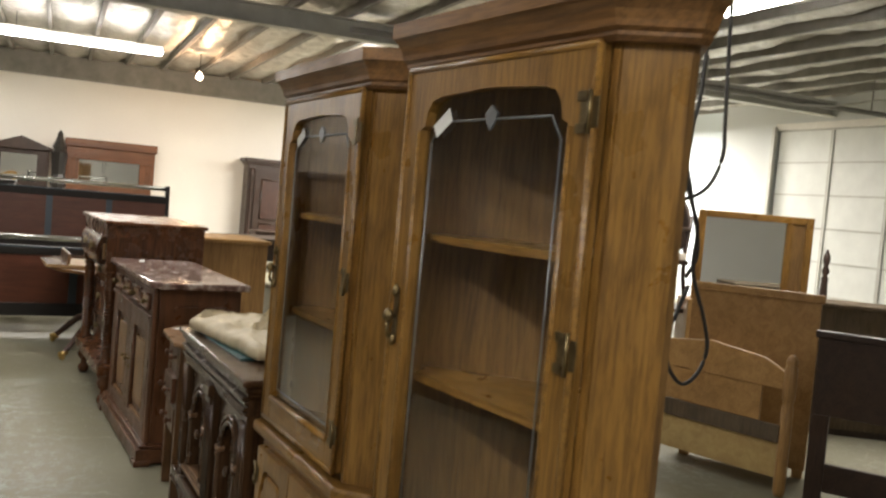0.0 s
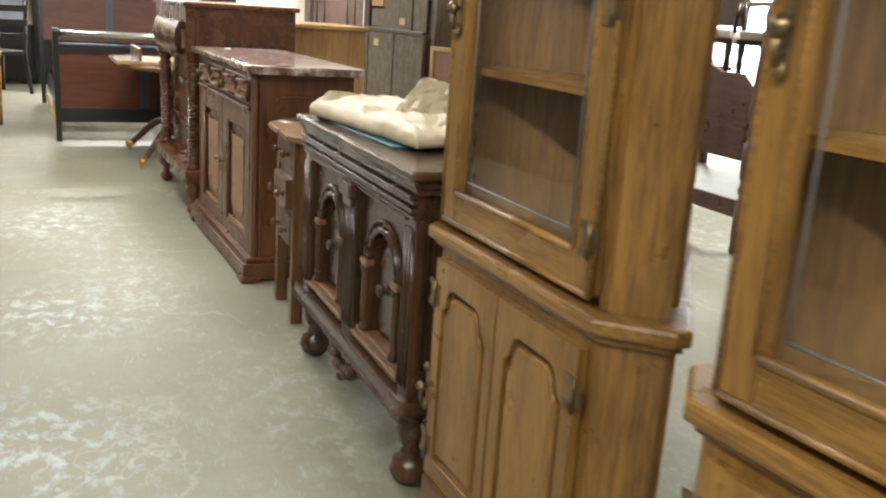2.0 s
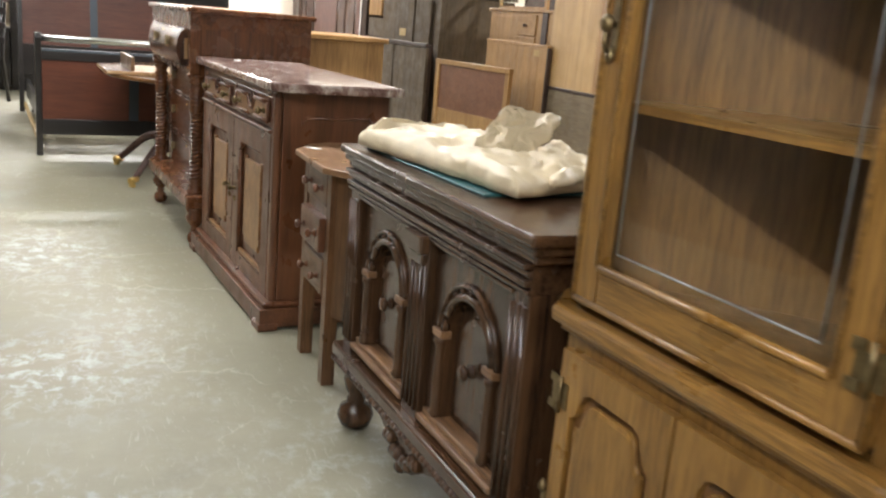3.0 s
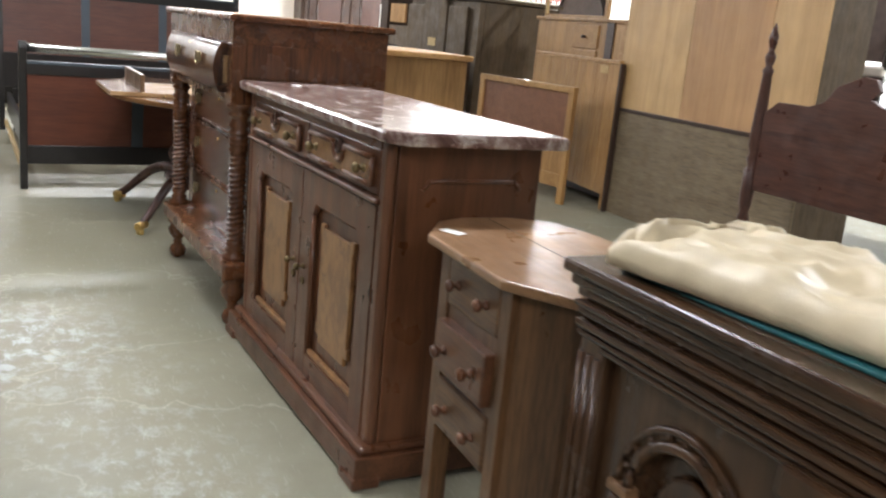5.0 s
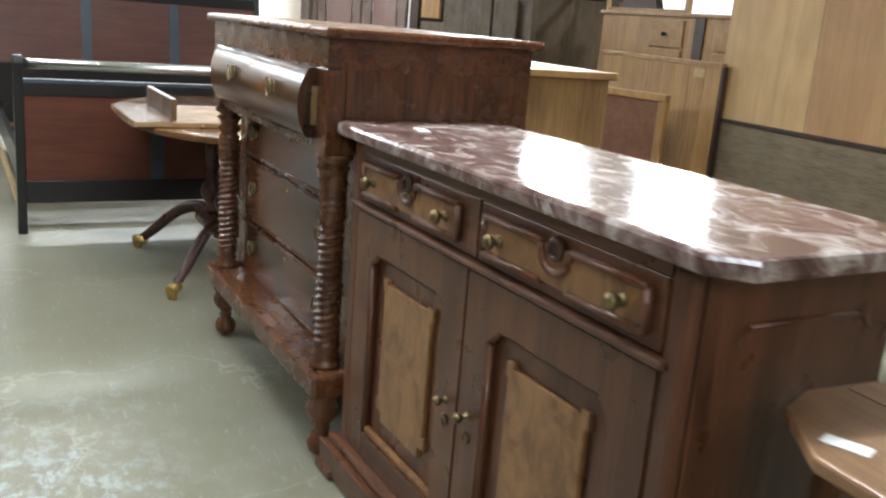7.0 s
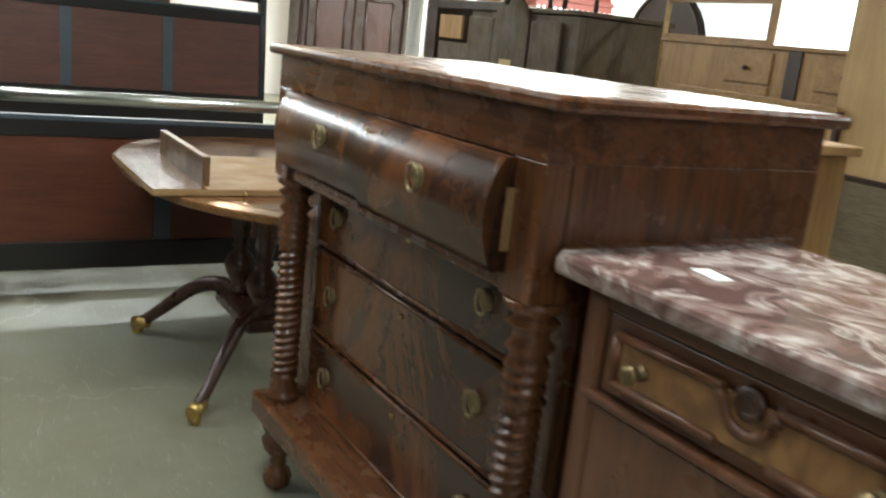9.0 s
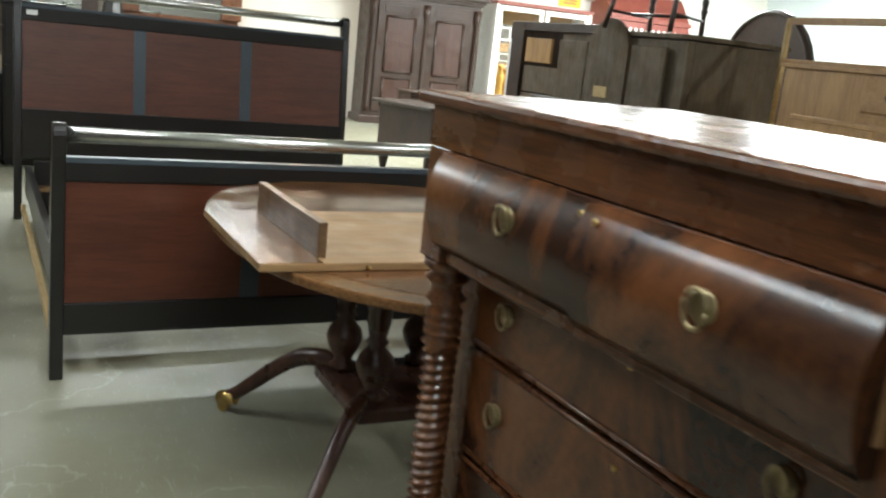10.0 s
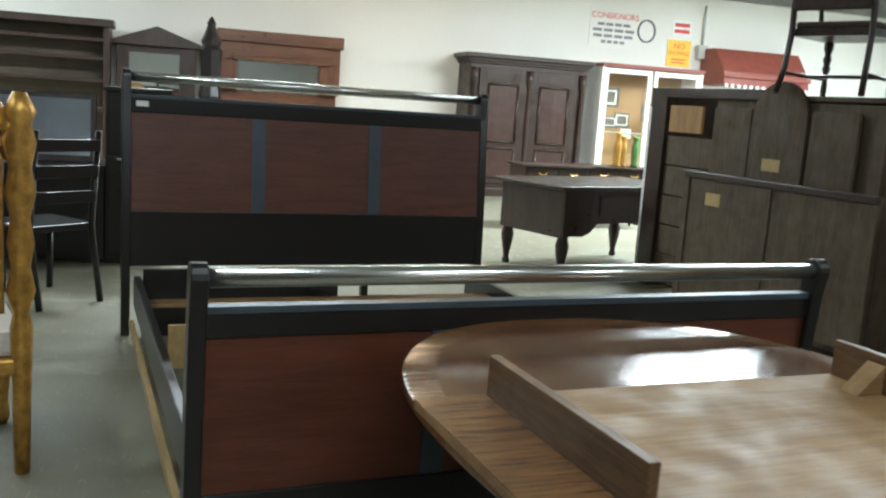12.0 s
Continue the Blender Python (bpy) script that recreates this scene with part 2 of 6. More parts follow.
PLY_RED = wood("plywood_sheet_ruddy", (0.43, 0.25, 0.11), (0.33, 0.18, 0.075), "z", 0.5, 0.4, 0.14)
GREY_BACK = wood("weathered_back_board", (0.2, 0.15, 0.085), (0.12, 0.085, 0.046), "x", 0.6, 1.0, 0.5)
DUSTY = wood("dusty_backboard", (0.12, 0.084, 0.046), (0.066, 0.045, 0.025), "z", 0.72, 1.0, 0.4)
MAPLE, MAPLE_Y = (wood("honey_maple_" + a, (0.42, 0.24, 0.085), (0.27, 0.14, 0.045), a, 0.42, 0.8, 0.35) for a in "zy")
PANEL_BROWN = wood("brown_panel", (0.22, 0.095, 0.045), (0.13, 0.052, 0.024), "y", 0.45)
DARK, DARK_Y = (wood("dark_walnut_" + a, (0.052, 0.027, 0.017), (0.019, 0.011, 0.008), a, 0.38) for a in "zy")
RED = plain("oxblood_paint", (0.2, 0.05, 0.034), 0.45, 0, 0.15)
YELLOW = plain("yellow_sign", (0.85, 0.52, 0.02), 0.5, 0, 0.04)
SIGN_RED = plain("sign_red", (0.6, 0.05, 0.04), 0.5, 0, 0.04)
GREY_TXT = plain("grey_lettering", (0.2, 0.2, 0.22), 0.6, 0, 0.04)
GOLD = plain("carved_gilt", (0.5, 0.28, 0.06), 0.35, 0.6, 0.4, 25, 0.4)
GREEN = plain("green_glaze", (0.08, 0.16, 0.05), 0.25, 0, 0.3, 20)
PINE = wood("yellow_pine", (0.5, 0.36, 0.15), (0.4, 0.26, 0.1), "y", 0.5, 1, 0.2)
OFFICE = wood("ochre_panelling", (0.4, 0.235, 0.085), (0.29, 0.16, 0.055), "z", 0.5, 0.6, 0.3)
PICTURE = plain("dim_print", (0.12, 0.1, 0.08), 0.4, 0, 0.6, 9, 0)
SEAT_PALE = plain("pale_upholstery", (0.55, 0.5, 0.44), 0.8, 0, 0.1, 30)


# ---- mesh tools ----
def box(bm, x0, x1, y0, y1, z0, z1, bevel=0.0):
    vs = [bm.verts.new(p) for p in ((x0, y0, z0), (x1, y0, z0), (x1, y1, z0), (x0, y1, z0), (x0, y0, z1), (x1, y0, z1), (x1, y1, z1), (x0, y1, z1))]
    fs = [bm.faces.new([vs[i] for i in q]) for q in ((3, 2, 1, 0), (4, 5, 6, 7), (0, 1, 5, 4), (1, 2, 6, 5), (2, 3, 7, 6), (3, 0, 4, 7))]
    if bevel:
        es = list({e for f in fs for e in f.edges})
        bmesh.ops.bevel(bm, geom=es, offset=bevel, segments=2, affect="EDGES", profile=0.5)


def prism(bm, pts, axis, a, b, bevel=0.0):
    """A flat outline, pulled from a to b along an axis; pts give the other two axes in xyz order."""
    def at(p, v):
        return {"x": (v, p[0], p[1]), "y": (p[0], v, p[1]), "z": (p[0], p[1], v)}[axis]
    lo, hi = [bm.verts.new(at(p, a)) for p in pts], [bm.verts.new(at(p, b)) for p in pts]
    fs = [bm.faces.new(lo[::-1]), bm.faces.new(hi)]
    n = len(pts)
    fs += [bm.faces.new((lo[i], lo[(i + 1) % n], hi[(i + 1) % n], hi[i])) for i in range(n)]
    bmesh.ops.recalc_face_normals(bm, faces=fs)
    if bevel:
        es = list({e for f in fs[:2] for e in f.edges})
        bmesh.ops.bevel(bm, geom=es, offset=bevel, segments=2, affect="EDGES", profile=0.5)


def lathe(bm, prof, cx, cy, z0=0.0, segs=20, twist=None):
    """A turned shape from (radius, height) pairs about an upright axis; twist(theta, z) adds to the radius."""
    rings = []
    for r, z in prof:
        rings.append([bm.verts.new((cx + (r + (twist(k * math.tau / segs, z) if twist else 0)) * math.cos(k * math.tau / segs), cy + (r + (twist(k * math.tau / segs, z) if twist else 0)) * math.sin(k * math.tau / segs), z0 + z)) for k in range(segs)])
    for p, q in zip(rings, rings[1:]):
        for k in range(segs):
            f = bm.faces.new((p[k], p[(k + 1) % segs], q[(k + 1) % segs], q[k]))
            f.smooth = True
    bm.faces.new(rings[0][::-1]), bm.faces.new(rings[-1])


def turned_y(bm, prof, cx, y0, cz, segs=14):
    """A knob turned about an axis that points to the front: (radius, distance in front of y0)."""
    rings = [[bm.verts.new((cx + r * math.cos(k * math.tau / segs), y0 - d, cz + r * math.sin(k * math.tau / segs))) for k in range(segs)] for r, d in prof]
    for p, q in zip(rings, rings[1:]):
        for k in range(segs):
            bm.faces.new((p[k], p[(k + 1) % segs], q[(k + 1) % segs], q[k])).smooth = True
    bm.faces.new(rings[0][::-1]), bm.faces.new(rings[-1])


def sweep(bm, path, r, segs=8, flat=1.0, taper=1.0):
    """A round bar of radius r along a path."""
    rings = []
    n = len(path)
    for i, p in enumerate(path):
        p = Vector(p)
        d = (Vector(path[min(i + 1, n - 1)]) - Vector(path[max(i - 1, 0)])).normalized()
        side = d.cross(Vector((0, 0, 1)) if abs(d.z) < 0.95 else Vector((1, 0, 0))).normalized()
        up = side.cross(d).normalized()
        rr = r * (1 + (taper - 1) * i / max(1, n - 1))
        rings.append([bm.verts.new(p + side * rr * flat * math.cos(k * math.tau / segs) + up * rr * math.sin(k * math.tau / segs)) for k in range(segs)])
    for p, q in zip(rings, rings[1:]):
        for k in range(segs):
            bm.faces.new((p[k], p[(k + 1) % segs], q[(k + 1) % segs], q[k])).smooth = True
    bm.faces.new(rings[0][::-1]), bm.faces.new(rings[-1])


def part(name, bm, material, parent=None, label=""):
    bmesh.ops.recalc_face_normals(bm, faces=bm.faces)
    me = bpy.data.meshes.new(name)
    bm.to_mesh(me)
    bm.free()
    me.materials.append(material)
    ob = new(name, me)
    if parent:
        ob.parent = parent
    return tagged(ob, label)


def bpart(name, material, parent, *boxes, bevel=0.003, label=""):
    bm = bmesh.new()
    for b in boxes:
        box(bm, *b, bevel=bevel)
    return part(name, bm, material, parent, label)


def bparts(name, material, parent, *boxes, bevel=0.003):
    for b in boxes:
        bpart(name, material, parent, b, bevel=bevel)


def ppart(name, material, parent, pts, axis, a, b, bevel=0.0, label=""):
    bm = bmesh.new()
    prism(bm, pts, axis, a, b, bevel)
    return part(name, bm, material, parent, label)


def thing(name, m, label, category, group="", kind=""):
    ob = new(name)
    ob.empty_display_size = 0.1
    ob.matrix_world = m
    return tagged(ob, label, category, group, kind)


def structure(name, material, *boxes, bevel=0.0, label=""):
    return tagged(bpart(name, material, None, *boxes, bevel=bevel), label, "", "", "structure")


def front(cx, cy, turn):
    """The pose of a thing of the row, whose front faces the aisle; turn: degrees off the wall's line."""
    return pose(cx, cy, 0, 0, 0, -90 + turn)


def writing(name, words, size, m, material, parent=None):
    cu = bpy.data.curves.new(name, "FONT")
    cu.body, cu.size, cu.extrude, cu.align_x, cu.align_y = words, size, 0.001, "CENTER", "CENTER"
    ob = new(name, cu)
    dg = bpy.context.evaluated_depsgraph_get()
    me = bpy.data.meshes.new_from_object(ob.evaluated_get(dg))
    bpy.data.objects.remove(ob)
    me.materials.clear()
    me.materials.append(material)
    ob = new(name, me)
    ob.parent = parent
    ob.matrix_local = m
    return ob


# ---- the hall ----
structure("floor", CONCRETE, (-6.2, 12.2, -6.2, 20.2, -0.15, 0.0), label="worn grey-green concrete floor with flaked pale paint")
structure("wall_north", WALL, (-6.2, 12.2, 20.0, 20.2, 0, CEIL + 0.3), label="white painted block wall under the roof")
# unseen closing wall, kept dark so the glass doors reflect little
structure("wall_west", WALL_UNSEEN_DARK, (-6.2, -6.0, -6.0, 20.0, 0, CEIL + 0.3))
structure("wall_south", WALL, (-6.2, 12.2, -6.2, -6.0, 0, CEIL + 0.3))
structure("wall_east", WALL_COOL, (11.9, 12.1, 13.8, 20.0, 0, CEIL + 0.3))
structure("wall_east_front", WALL_GREY, (11.6, 12.1, 12.5, 13.8, 0, CEIL + 0.3), (11.6, 12.1, -6.0, 7.75, 0, CEIL + 0.3), (11.6, 12.1, 7.75, 12.5, 3.35, CEIL + 0.3), label="white painted wall round a roller door")
structure("wall_east_back", WALL, (12.1, 12.2, -6.0, 20.0, 0, CEIL + 0.3))


def ceiling():
    """Foil-faced batts that sag between purlins."""
    bm = bmesh.new()
    xs, ys = 18 * 8, 90
    rows = []
    for j in range(ys + 1):
        y = -6.1 + 26.2 * j / ys
        row = []
        for i in range(xs + 1):
            x = -6.1 + 18.2 * i / xs
            u = (x / 0.7) % 1.0
            sag = 0.16 * math.sin(math.pi * u) ** 0.6 * (0.75 + 0.5 * noise.noise((x * 0.8, y * 1.3, 0)))
            row.append(bm.verts.new((x, y, CEIL + 0.12 - sag + 0.05 * noise.noise((x * 3, y * 3, 5)))))
        rows.append(row)
    for p, q in zip(rows, rows[1:]):
        for i in range(xs):
            bm.faces.new((p[i], p[i + 1], q[i + 1], q[i])).smooth = True
    ob = part("ceiling", bm, FOIL)
    tagged(ob, "foil-faced insulation sagging between dark purlins", "", "", "structure")
    structure("roof_deck", PURLIN, (-6.2, 12.2, -6.2, 20.2, CEIL + 0.3, CEIL + 0.4))
    bm = bmesh.new()
    k = -8
    while k * 0.7 < 12:
        if k * 0.7 > -6:
            box(bm, k * 0.7 - 0.03, k * 0.7 + 0.03, -6, 20, CEIL - 0.05, CEIL + 0.14)
        k += 1
    tagged(part("purlins", bm, PURLIN), "dark steel purlins under the roof", "", "", "structure")
    structure("wall_plate", PURLIN, (-6, 11.9, 19.9, 19.995, 3.3, CEIL), label="dark ledger along the top of the wall")


ceiling()


def roof_beam(y, z):
    bm = bmesh.new()
    box(bm, -6, 11.6, y - 0.09, y + 0.09, z, z + 0.018)
    box(bm, -6, 11.6, y - 0.006, y + 0.006, z + 0.018, z + 0.22)
    box(bm, -6, 11.6, y - 0.09, y + 0.09, z + 0.22, z + 0.238)
    tagged(part("beam", bm, BEAM), "pale grey painted steel roof beam", "", "", "structure")


for by, bz in ((11.3, 3.42), (4.6, 3.42)):
    roof_beam(by, bz)


def strip_and_fill_light(x, y, turn):
    t = thing("strip_and_fill_light", pose(x, y, 0, 0, 0, turn), "white fluorescent strip light under the roof, two known, the rest added as fill", "light", "strip lights")
    bpart("housing", WHITE, t, (-1.22, 1.22, -0.05, 0.05, 3.5, 3.56))
    for dy in (-0.08, 0.08):
        bm = bmesh.new()
        sweep(bm, [(-1.2, dy, 3.44), (1.2, dy, 3.44)], 0.02, 10)
        part("tube", bm, TUBE, t)
    for dx in (-0.9, 0.9):
        bm = bmesh.new()
        sweep(bm, [(dx, 0, 3.57), (dx, 0, CEIL + 0.05)], 0.006, 6)
        part("hanger", bm, CABLE, t)


# fixtures over the two known lights and over the added fill lamps
for lx, ly, turn, _ in TUBE_AND_FILL_LIGHTS:
    strip_and_fill_light(lx, ly, turn)
bulb = thing("hanging_bulb", pose(2.45, 16.9, 0), "bare warm bulb hanging near the wall", "light")
bm = bmesh.new()
lathe(bm, [(0.012, 0.12), (0.03, 0.1), (0.06, 0.04), (0.055, 0.01), (0.02, -0.02)], 0, 0, 3.3, 14)
part("glass", bm, BULB, bulb)
bm = bmesh.new()
sweep(bm, [(0, 0, 3.42), (0, 0, CEIL + 0.05)], 0.008, 6)
part("flex", bm, CABLE, bulb)


def garage_door():
    d = tagged(new("door_1"), "white sectional roller door with grey ribs", "", "", "structure")
    d.location = (11.66, 0, 0)
    z = 0.0
    for r in range(6):
        for c in range(4):
            y0 = 7.8 + c * 1.165
            bpart("panel", DOOR_WHITE, d, (0, 0.04, y0, y0 + 1.15, z + 0.006, z + 0.53), bevel=0.004)
        bpart("rib", BEAM, d, (-0.012, 0.0, 7.8, 12.45, z + 0.52, z + 0.545), bevel=0)
        z += 0.54
    for y in (8.95, 10.12, 11.28):
        bpart("stile", BEAM, d, (-0.02, -0.001, y - 0.03, y + 0.03, 0.02, 3.22), bevel=0)
    for y in (7.73, 12.47):
        bpart("track", BEAM, d, (-0.14, -0.08, y - 0.03, y + 0.03, 0, 3.3), bevel=0)
    bpart("header", WHITE, d, (-0.06, 0.1, 7.7, 12.5, 3.25, 3.36))


garage_door()

pipe = thing("sprinkler_pipe", pose(0, 0, 0), "dark steel pipe hung along the roof", "pipe")
bm = bmesh.new()
sweep(bm, [(3.0, 9.6, 3.22), (11.55, 9.4, 3.22)], 0.035, 10)
part("pipe_run", bm, PURLIN, pipe)
for px in (4.5, 7.5, 10.5):
    bm = bmesh.new()
    sweep(bm, [(px, 9.55, 3.22), (px, 9.55, CEIL + 0.05)], 0.008, 6)
    part("hanger_rod", bm, PURLIN, pipe)
strut = thing("hanging_strut", pose(4.75, 4.2, 0), "white steel strut hanging from the roof", "strut")
bpart("bar", WHITE, strut, (-0.025, 0.025, -0.02, 0.02, 2.62, CEIL + 0.1), bevel=0.003)
bpart("flange", WHITE, strut, (-0.05, -0.026, -0.03, 0.03, 2.9, CEIL + 0.1), bevel=0.003)
cord = thing("roof_wire", pose(0, 0, 0), "pale electrical wire strung under the roof", "wire")
bm = bmesh.new()
sweep(bm, [(6.0 + 0.5 * k, 11.0 - 0.25 * k, 3.1 + 0.07 * math.sin(k * 1.7) + 0.02 * k) for k in range(12)], 0.012, 6)
part("wire", bm, BEAM, cord)
bm = bmesh.new()
sweep(bm, [(8.0, 10.0, 3.2), (8.0, 10.0, CEIL + 0.05)], 0.012, 6)
part("dropper", bm, BEAM, cord)
bm = bmesh.new()
sweep(bm, [(11.5, 8.25, 3.1), (11.5, 8.25, CEIL + 0.05)], 0.012, 6)
part("dropper", bm, BEAM, cord)


# ---- the row along the aisle ----
def arc(cx, cz, r, a0, a1, n=8):
    return [(cx + r * math.cos(radians(a0 + (a1 - a0) * i / n)), cz + r * math.sin(radians(a0 + (a1 - a0) * i / n))) for i in range(n + 1)]


def knob(parent, x, y, z, r=0.016, material=BRASS, name="knob"):
    bm = bmesh.new()
    turned_y(bm, [(r * 0.75, 0), (r * 0.75, 0.004), (r * 0.4, 0.006), (r * 0.4, 0.014), (r * 0.8, 0.017), (r, 0.023), (r * 0.8, 0.03), (r * 0.3, 0.033)], x, y, z)
    return part(name, bm, material, parent)


def hinge(parent, x, y, z):
    bm = bmesh.new()
    box(bm, x - 0.026, x - 0.004, y - 0.003, y, z - 0.018, z + 0.018, 0.001)
    box(bm, x + 0.004, x + 0.02, y - 0.003, y, z - 0.024, z + 0.024, 0.001)
    for s in (-1, 1):
        box(bm, x - 0.034, x - 0.012, y - 0.004, y - 0.001, z + s * 0.025 - 0.008, z + s * 0.025 + 0.008, 0.001)
    sweep(bm, [(x, y - 0.005, z - 0.034), (x, y - 0.005, z + 0.034)], 0.0038, 8)
    return part("hinge", bm, BRONZE, parent, "antiqued brass butterfly hinge")


def drop_pull(parent, x, y, z):
    bm = bmesh.new()
    box(bm, x - 0.008, x + 0.008, y - 0.004, y, z - 0.045, z + 0.045, 0.002)
    for s in (-1, 1):
        lathe(bm, [(0.002, -0.012), (0.008, -0.006), (0.009, 0), (0.006, 0.008), (0.001, 0.016)], x, y - 0.006, z + s * 0.05, 8)
    turned_y(bm, [(0.004, 0), (0.006, 0.01), (0.014, 0.016), (0.015, 0.022), (0.006, 0.03)], x, y, z)
    sweep(bm, [(x, y - 0.018, z), (x, y - 0.02, z - 0.03), (x, y - 0.014, z - 0.045)], 0.005, 8)
    return part("pull", bm, BRONZE, parent, "antiqued brass drop pull")


def outline(o, half=0.325, cant=0.081, back=0.43):
    """The plan of a corner cabinet, grown by o at front and cants."""
    k = o * 0.41
    return [(-half - k, -o), (half + k, -o), (half + cant + o, cant - k), (half + cant + o, cant + 0.02), (0.03, back), (-0.03, back), (-half - cant - o, cant + 0.02), (-half - cant - o, cant - k)]


def raised_door(parent, x0, x1, z0, z1, y, knob_side):
    """A lower door with an arched raised panel."""
    w = 0.038
    xl, xr, zt = x0 + w, x1 - w, z1 - 0.055
    mid = (xl + xr) / 2
    curve = [(xl, zt - 0.06), (xl + 0.012, zt - 0.057), (xl + 0.02, zt - 0.046), (xl + 0.025, zt - 0.026), (xl + 0.036, zt - 0.008), (xl + 0.054, zt), (mid, zt), (xr - 0.054, zt), (xr - 0.036, zt - 0.008), (xr - 0.025, zt - 0.026), (xr - 0.02, zt - 0.046), (xr - 0.012, zt - 0.057), (xr, zt - 0.06)]
    d = ppart("door", OAK, parent, [(x0, z0), (x0, z1), (x1, z1), (x1, z0), (xr, z0), (xr, z0 + 0.05), (xr, zt - 0.06)] + curve[::-1][1:-1] + [(xl, zt - 0.06), (xl, z0 + 0.05), (xl, z0)], "y", y - 0.02, y, 0.0)
    bpart("bottom_rail", OAK_X, d, (xl, xr, y - 0.0198, y, z0 + 0.001, z0 + 0.05), bevel=0.003)
    bpart("panel_ground", OAK_DARK, d, (xl - 0.005, xr + 0.005, y - 0.006, y - 0.001, z0 + 0.045, zt + 0.01), bevel=0)
    inner = [(mid + (px - mid) * 0.86, min(pz, zt) - 0.014) for px, pz in curve]
    ppart("raised_panel", OAK, d, [(inner[0][0], z0 + 0.07)] + inner + [(inner[-1][0], z0 + 0.07)], "y", y - 0.021, y - 0.006, 0.009)
    return d


def corner_cabinet(m, label):
    t = thing("corner_cabinet", m, label, "cabinet", "oak corner cabinets")
    ppart("plinth", OAK_X, t, outline(0.012), "z", 0, 0.09, 0.004)
    ppart("lower_body", OAK, t, outline(-0.002), "z", 0.09, 0.70)
    ppart("lower_moulding", OAK_X, t, outline(0.014), "z", 0.69, 0.705, 0.004)
    ppart("waist_moulding", OAK_X, t, outline(0.032), "z", 0.705, 0.738, 0.009)
    for x0, x1, hx in ((-0.3, -0.003, -0.3), (0.003, 0.3, 0.3)):
        d = raised_door(t, x0, x1, 0.12, 0.665, -0.003, 0)
        for z in (0.2, 0.58):
            hinge(d, hx + (0.008 if hx < 0 else 0.0), -0.022, z)
    drop_pull(t, -0.31, -0.02, 0.34)
    # upper case, hollow
    ppart("upper_floor", OAK_IN, t, outline(-0.03), "z", 0.739, 0.765)
    ppart("upper_top", OAK, t, outline(0.0), "z", 1.74, 1.76)
    q = outline(-0.012)
    for a, b in ((q[2], q[1]), (q[7], q[0])):
        d = (Vector(b) - Vector(a)).normalized()
        nrm = Vector((d.y, -d.x)) * 0.018
        if nrm.y < 0:
            nrm = -nrm
        ppart("canted_side", OAK, t, [a, b, (b[0] + nrm.x, b[1] + nrm.y), (a[0] + nrm.x, a[1] + nrm.y)], "z", 0.739, 1.74)
    bm = bmesh.new()
    for sx in (-1, 1):
        prism(bm, [(sx * q[2][0], q[2][1]), (sx * q[2][0], q[3][1]), (sx * 0.02, 0.424), (0, 0.404)], "z", 0.765, 1.74)
    part("back", bm, OAK_IN, t, "brown interior back boards")
    for sx in (-1, 1):
        bpart("face_stile", OAK, t, (min(sx * 0.318, sx * 0.3), max(sx * 0.318, sx * 0.3), 0.008, 0.03, 0.739, 1.74), bevel=0.001)
    for z in (1.085, 1.38):
        ppart("shelf", OAK_X, t, [(-0.29, 0.05), (0.29, 0.05), (0.37, 0.12), (0.02, 0.404), (-0.02, 0.404), (-0.37, 0.12)], "z", z, z + 0.016)
    # glazed door
    x, zb, zt = 0.3, 0.762, 1.725
    gx = 0.238
    rail = [(-gx, 1.605), (-gx + 0.016, 1.612), (-gx + 0.022, 1.64), (-gx + 0.04, 1.66), (-gx + 0.075, 1.668), (0, 1.675), (gx - 0.075, 1.668), (gx - 0.04, 1.66), (gx - 0.022, 1.64), (gx - 0.016, 1.612), (gx, 1.605)]
    d = ppart("door", OAK, t, [(-x, zb), (-x, zt), (x, zt), (x, zb), (gx, zb), (gx, 1.605)] + rail[::-1][1:-1] + [(-gx, 1.605), (-gx, zb)], "y", -0.018, 0.006, 0.0, "glazed upper door with arched head")
    bpart("bottom_rail", OAK_X, d, (-gx, gx, -0.0178, 0.006, zb + 0.001, 0.832), bevel=0.004)
    for a, b, r in (((-x, zt), (x, zt), 0.007), ((-x, zb), (x, zb), 0.007), ((-x, zb), (-x, zt), 0.007), ((x, zb), (x, zt), 0.007), ((-gx - 0.006, 0.832), (-gx - 0.006, 1.6), 0.006), ((gx + 0.006, 0.832), (gx + 0.006, 1.6), 0.006), ((-gx, 0.83), (gx, 0.83), 0.008)):
        bm = bmesh.new()
        sweep(bm, [(a[0], -0.016, a[1]), (b[0], -0.016, b[1])], r, 8)
        part("beading", bm, OAK_X, d)
    g = bpart("pane", GLASS, d, (-gx - 0.004, gx + 0.004, -0.004, 0.0, 0.825, 1.68), bevel=0)
    g.visible_shadow = False
    bm = bmesh.new()
    c = gx - 0.028
    loop = [(-c, 0.86), (-c, 1.58), (-c + 0.03, 1.62), (c - 0.03, 1.62), (c, 1.58), (c, 0.86), (-c, 0.86)]
    for a, b in zip(loop, loop[1:]):
        sweep(bm, [(a[0], -0.0065, a[1]), (b[0], -0.0065, b[1])], 0.002, 6)
    prism(bm, [(0, 1.60), (0.012, 1.612), (0.02, 1.63), (0, 1.645), (-0.02, 1.63), (-0.012, 1.612)], "y", -0.009, -0.005)
    part("lead_line", bm, LEAD, d, "lead came inset border")
    bm = bmesh.new()
    prism(bm, [(-0.2, 1.612), (-0.145, 1.645), (-0.13, 1.62), (-0.185, 1.588)], "y", -0.011, -0.0095)
    part("price_tag", bm, PAPER, d, "white paper price tag")
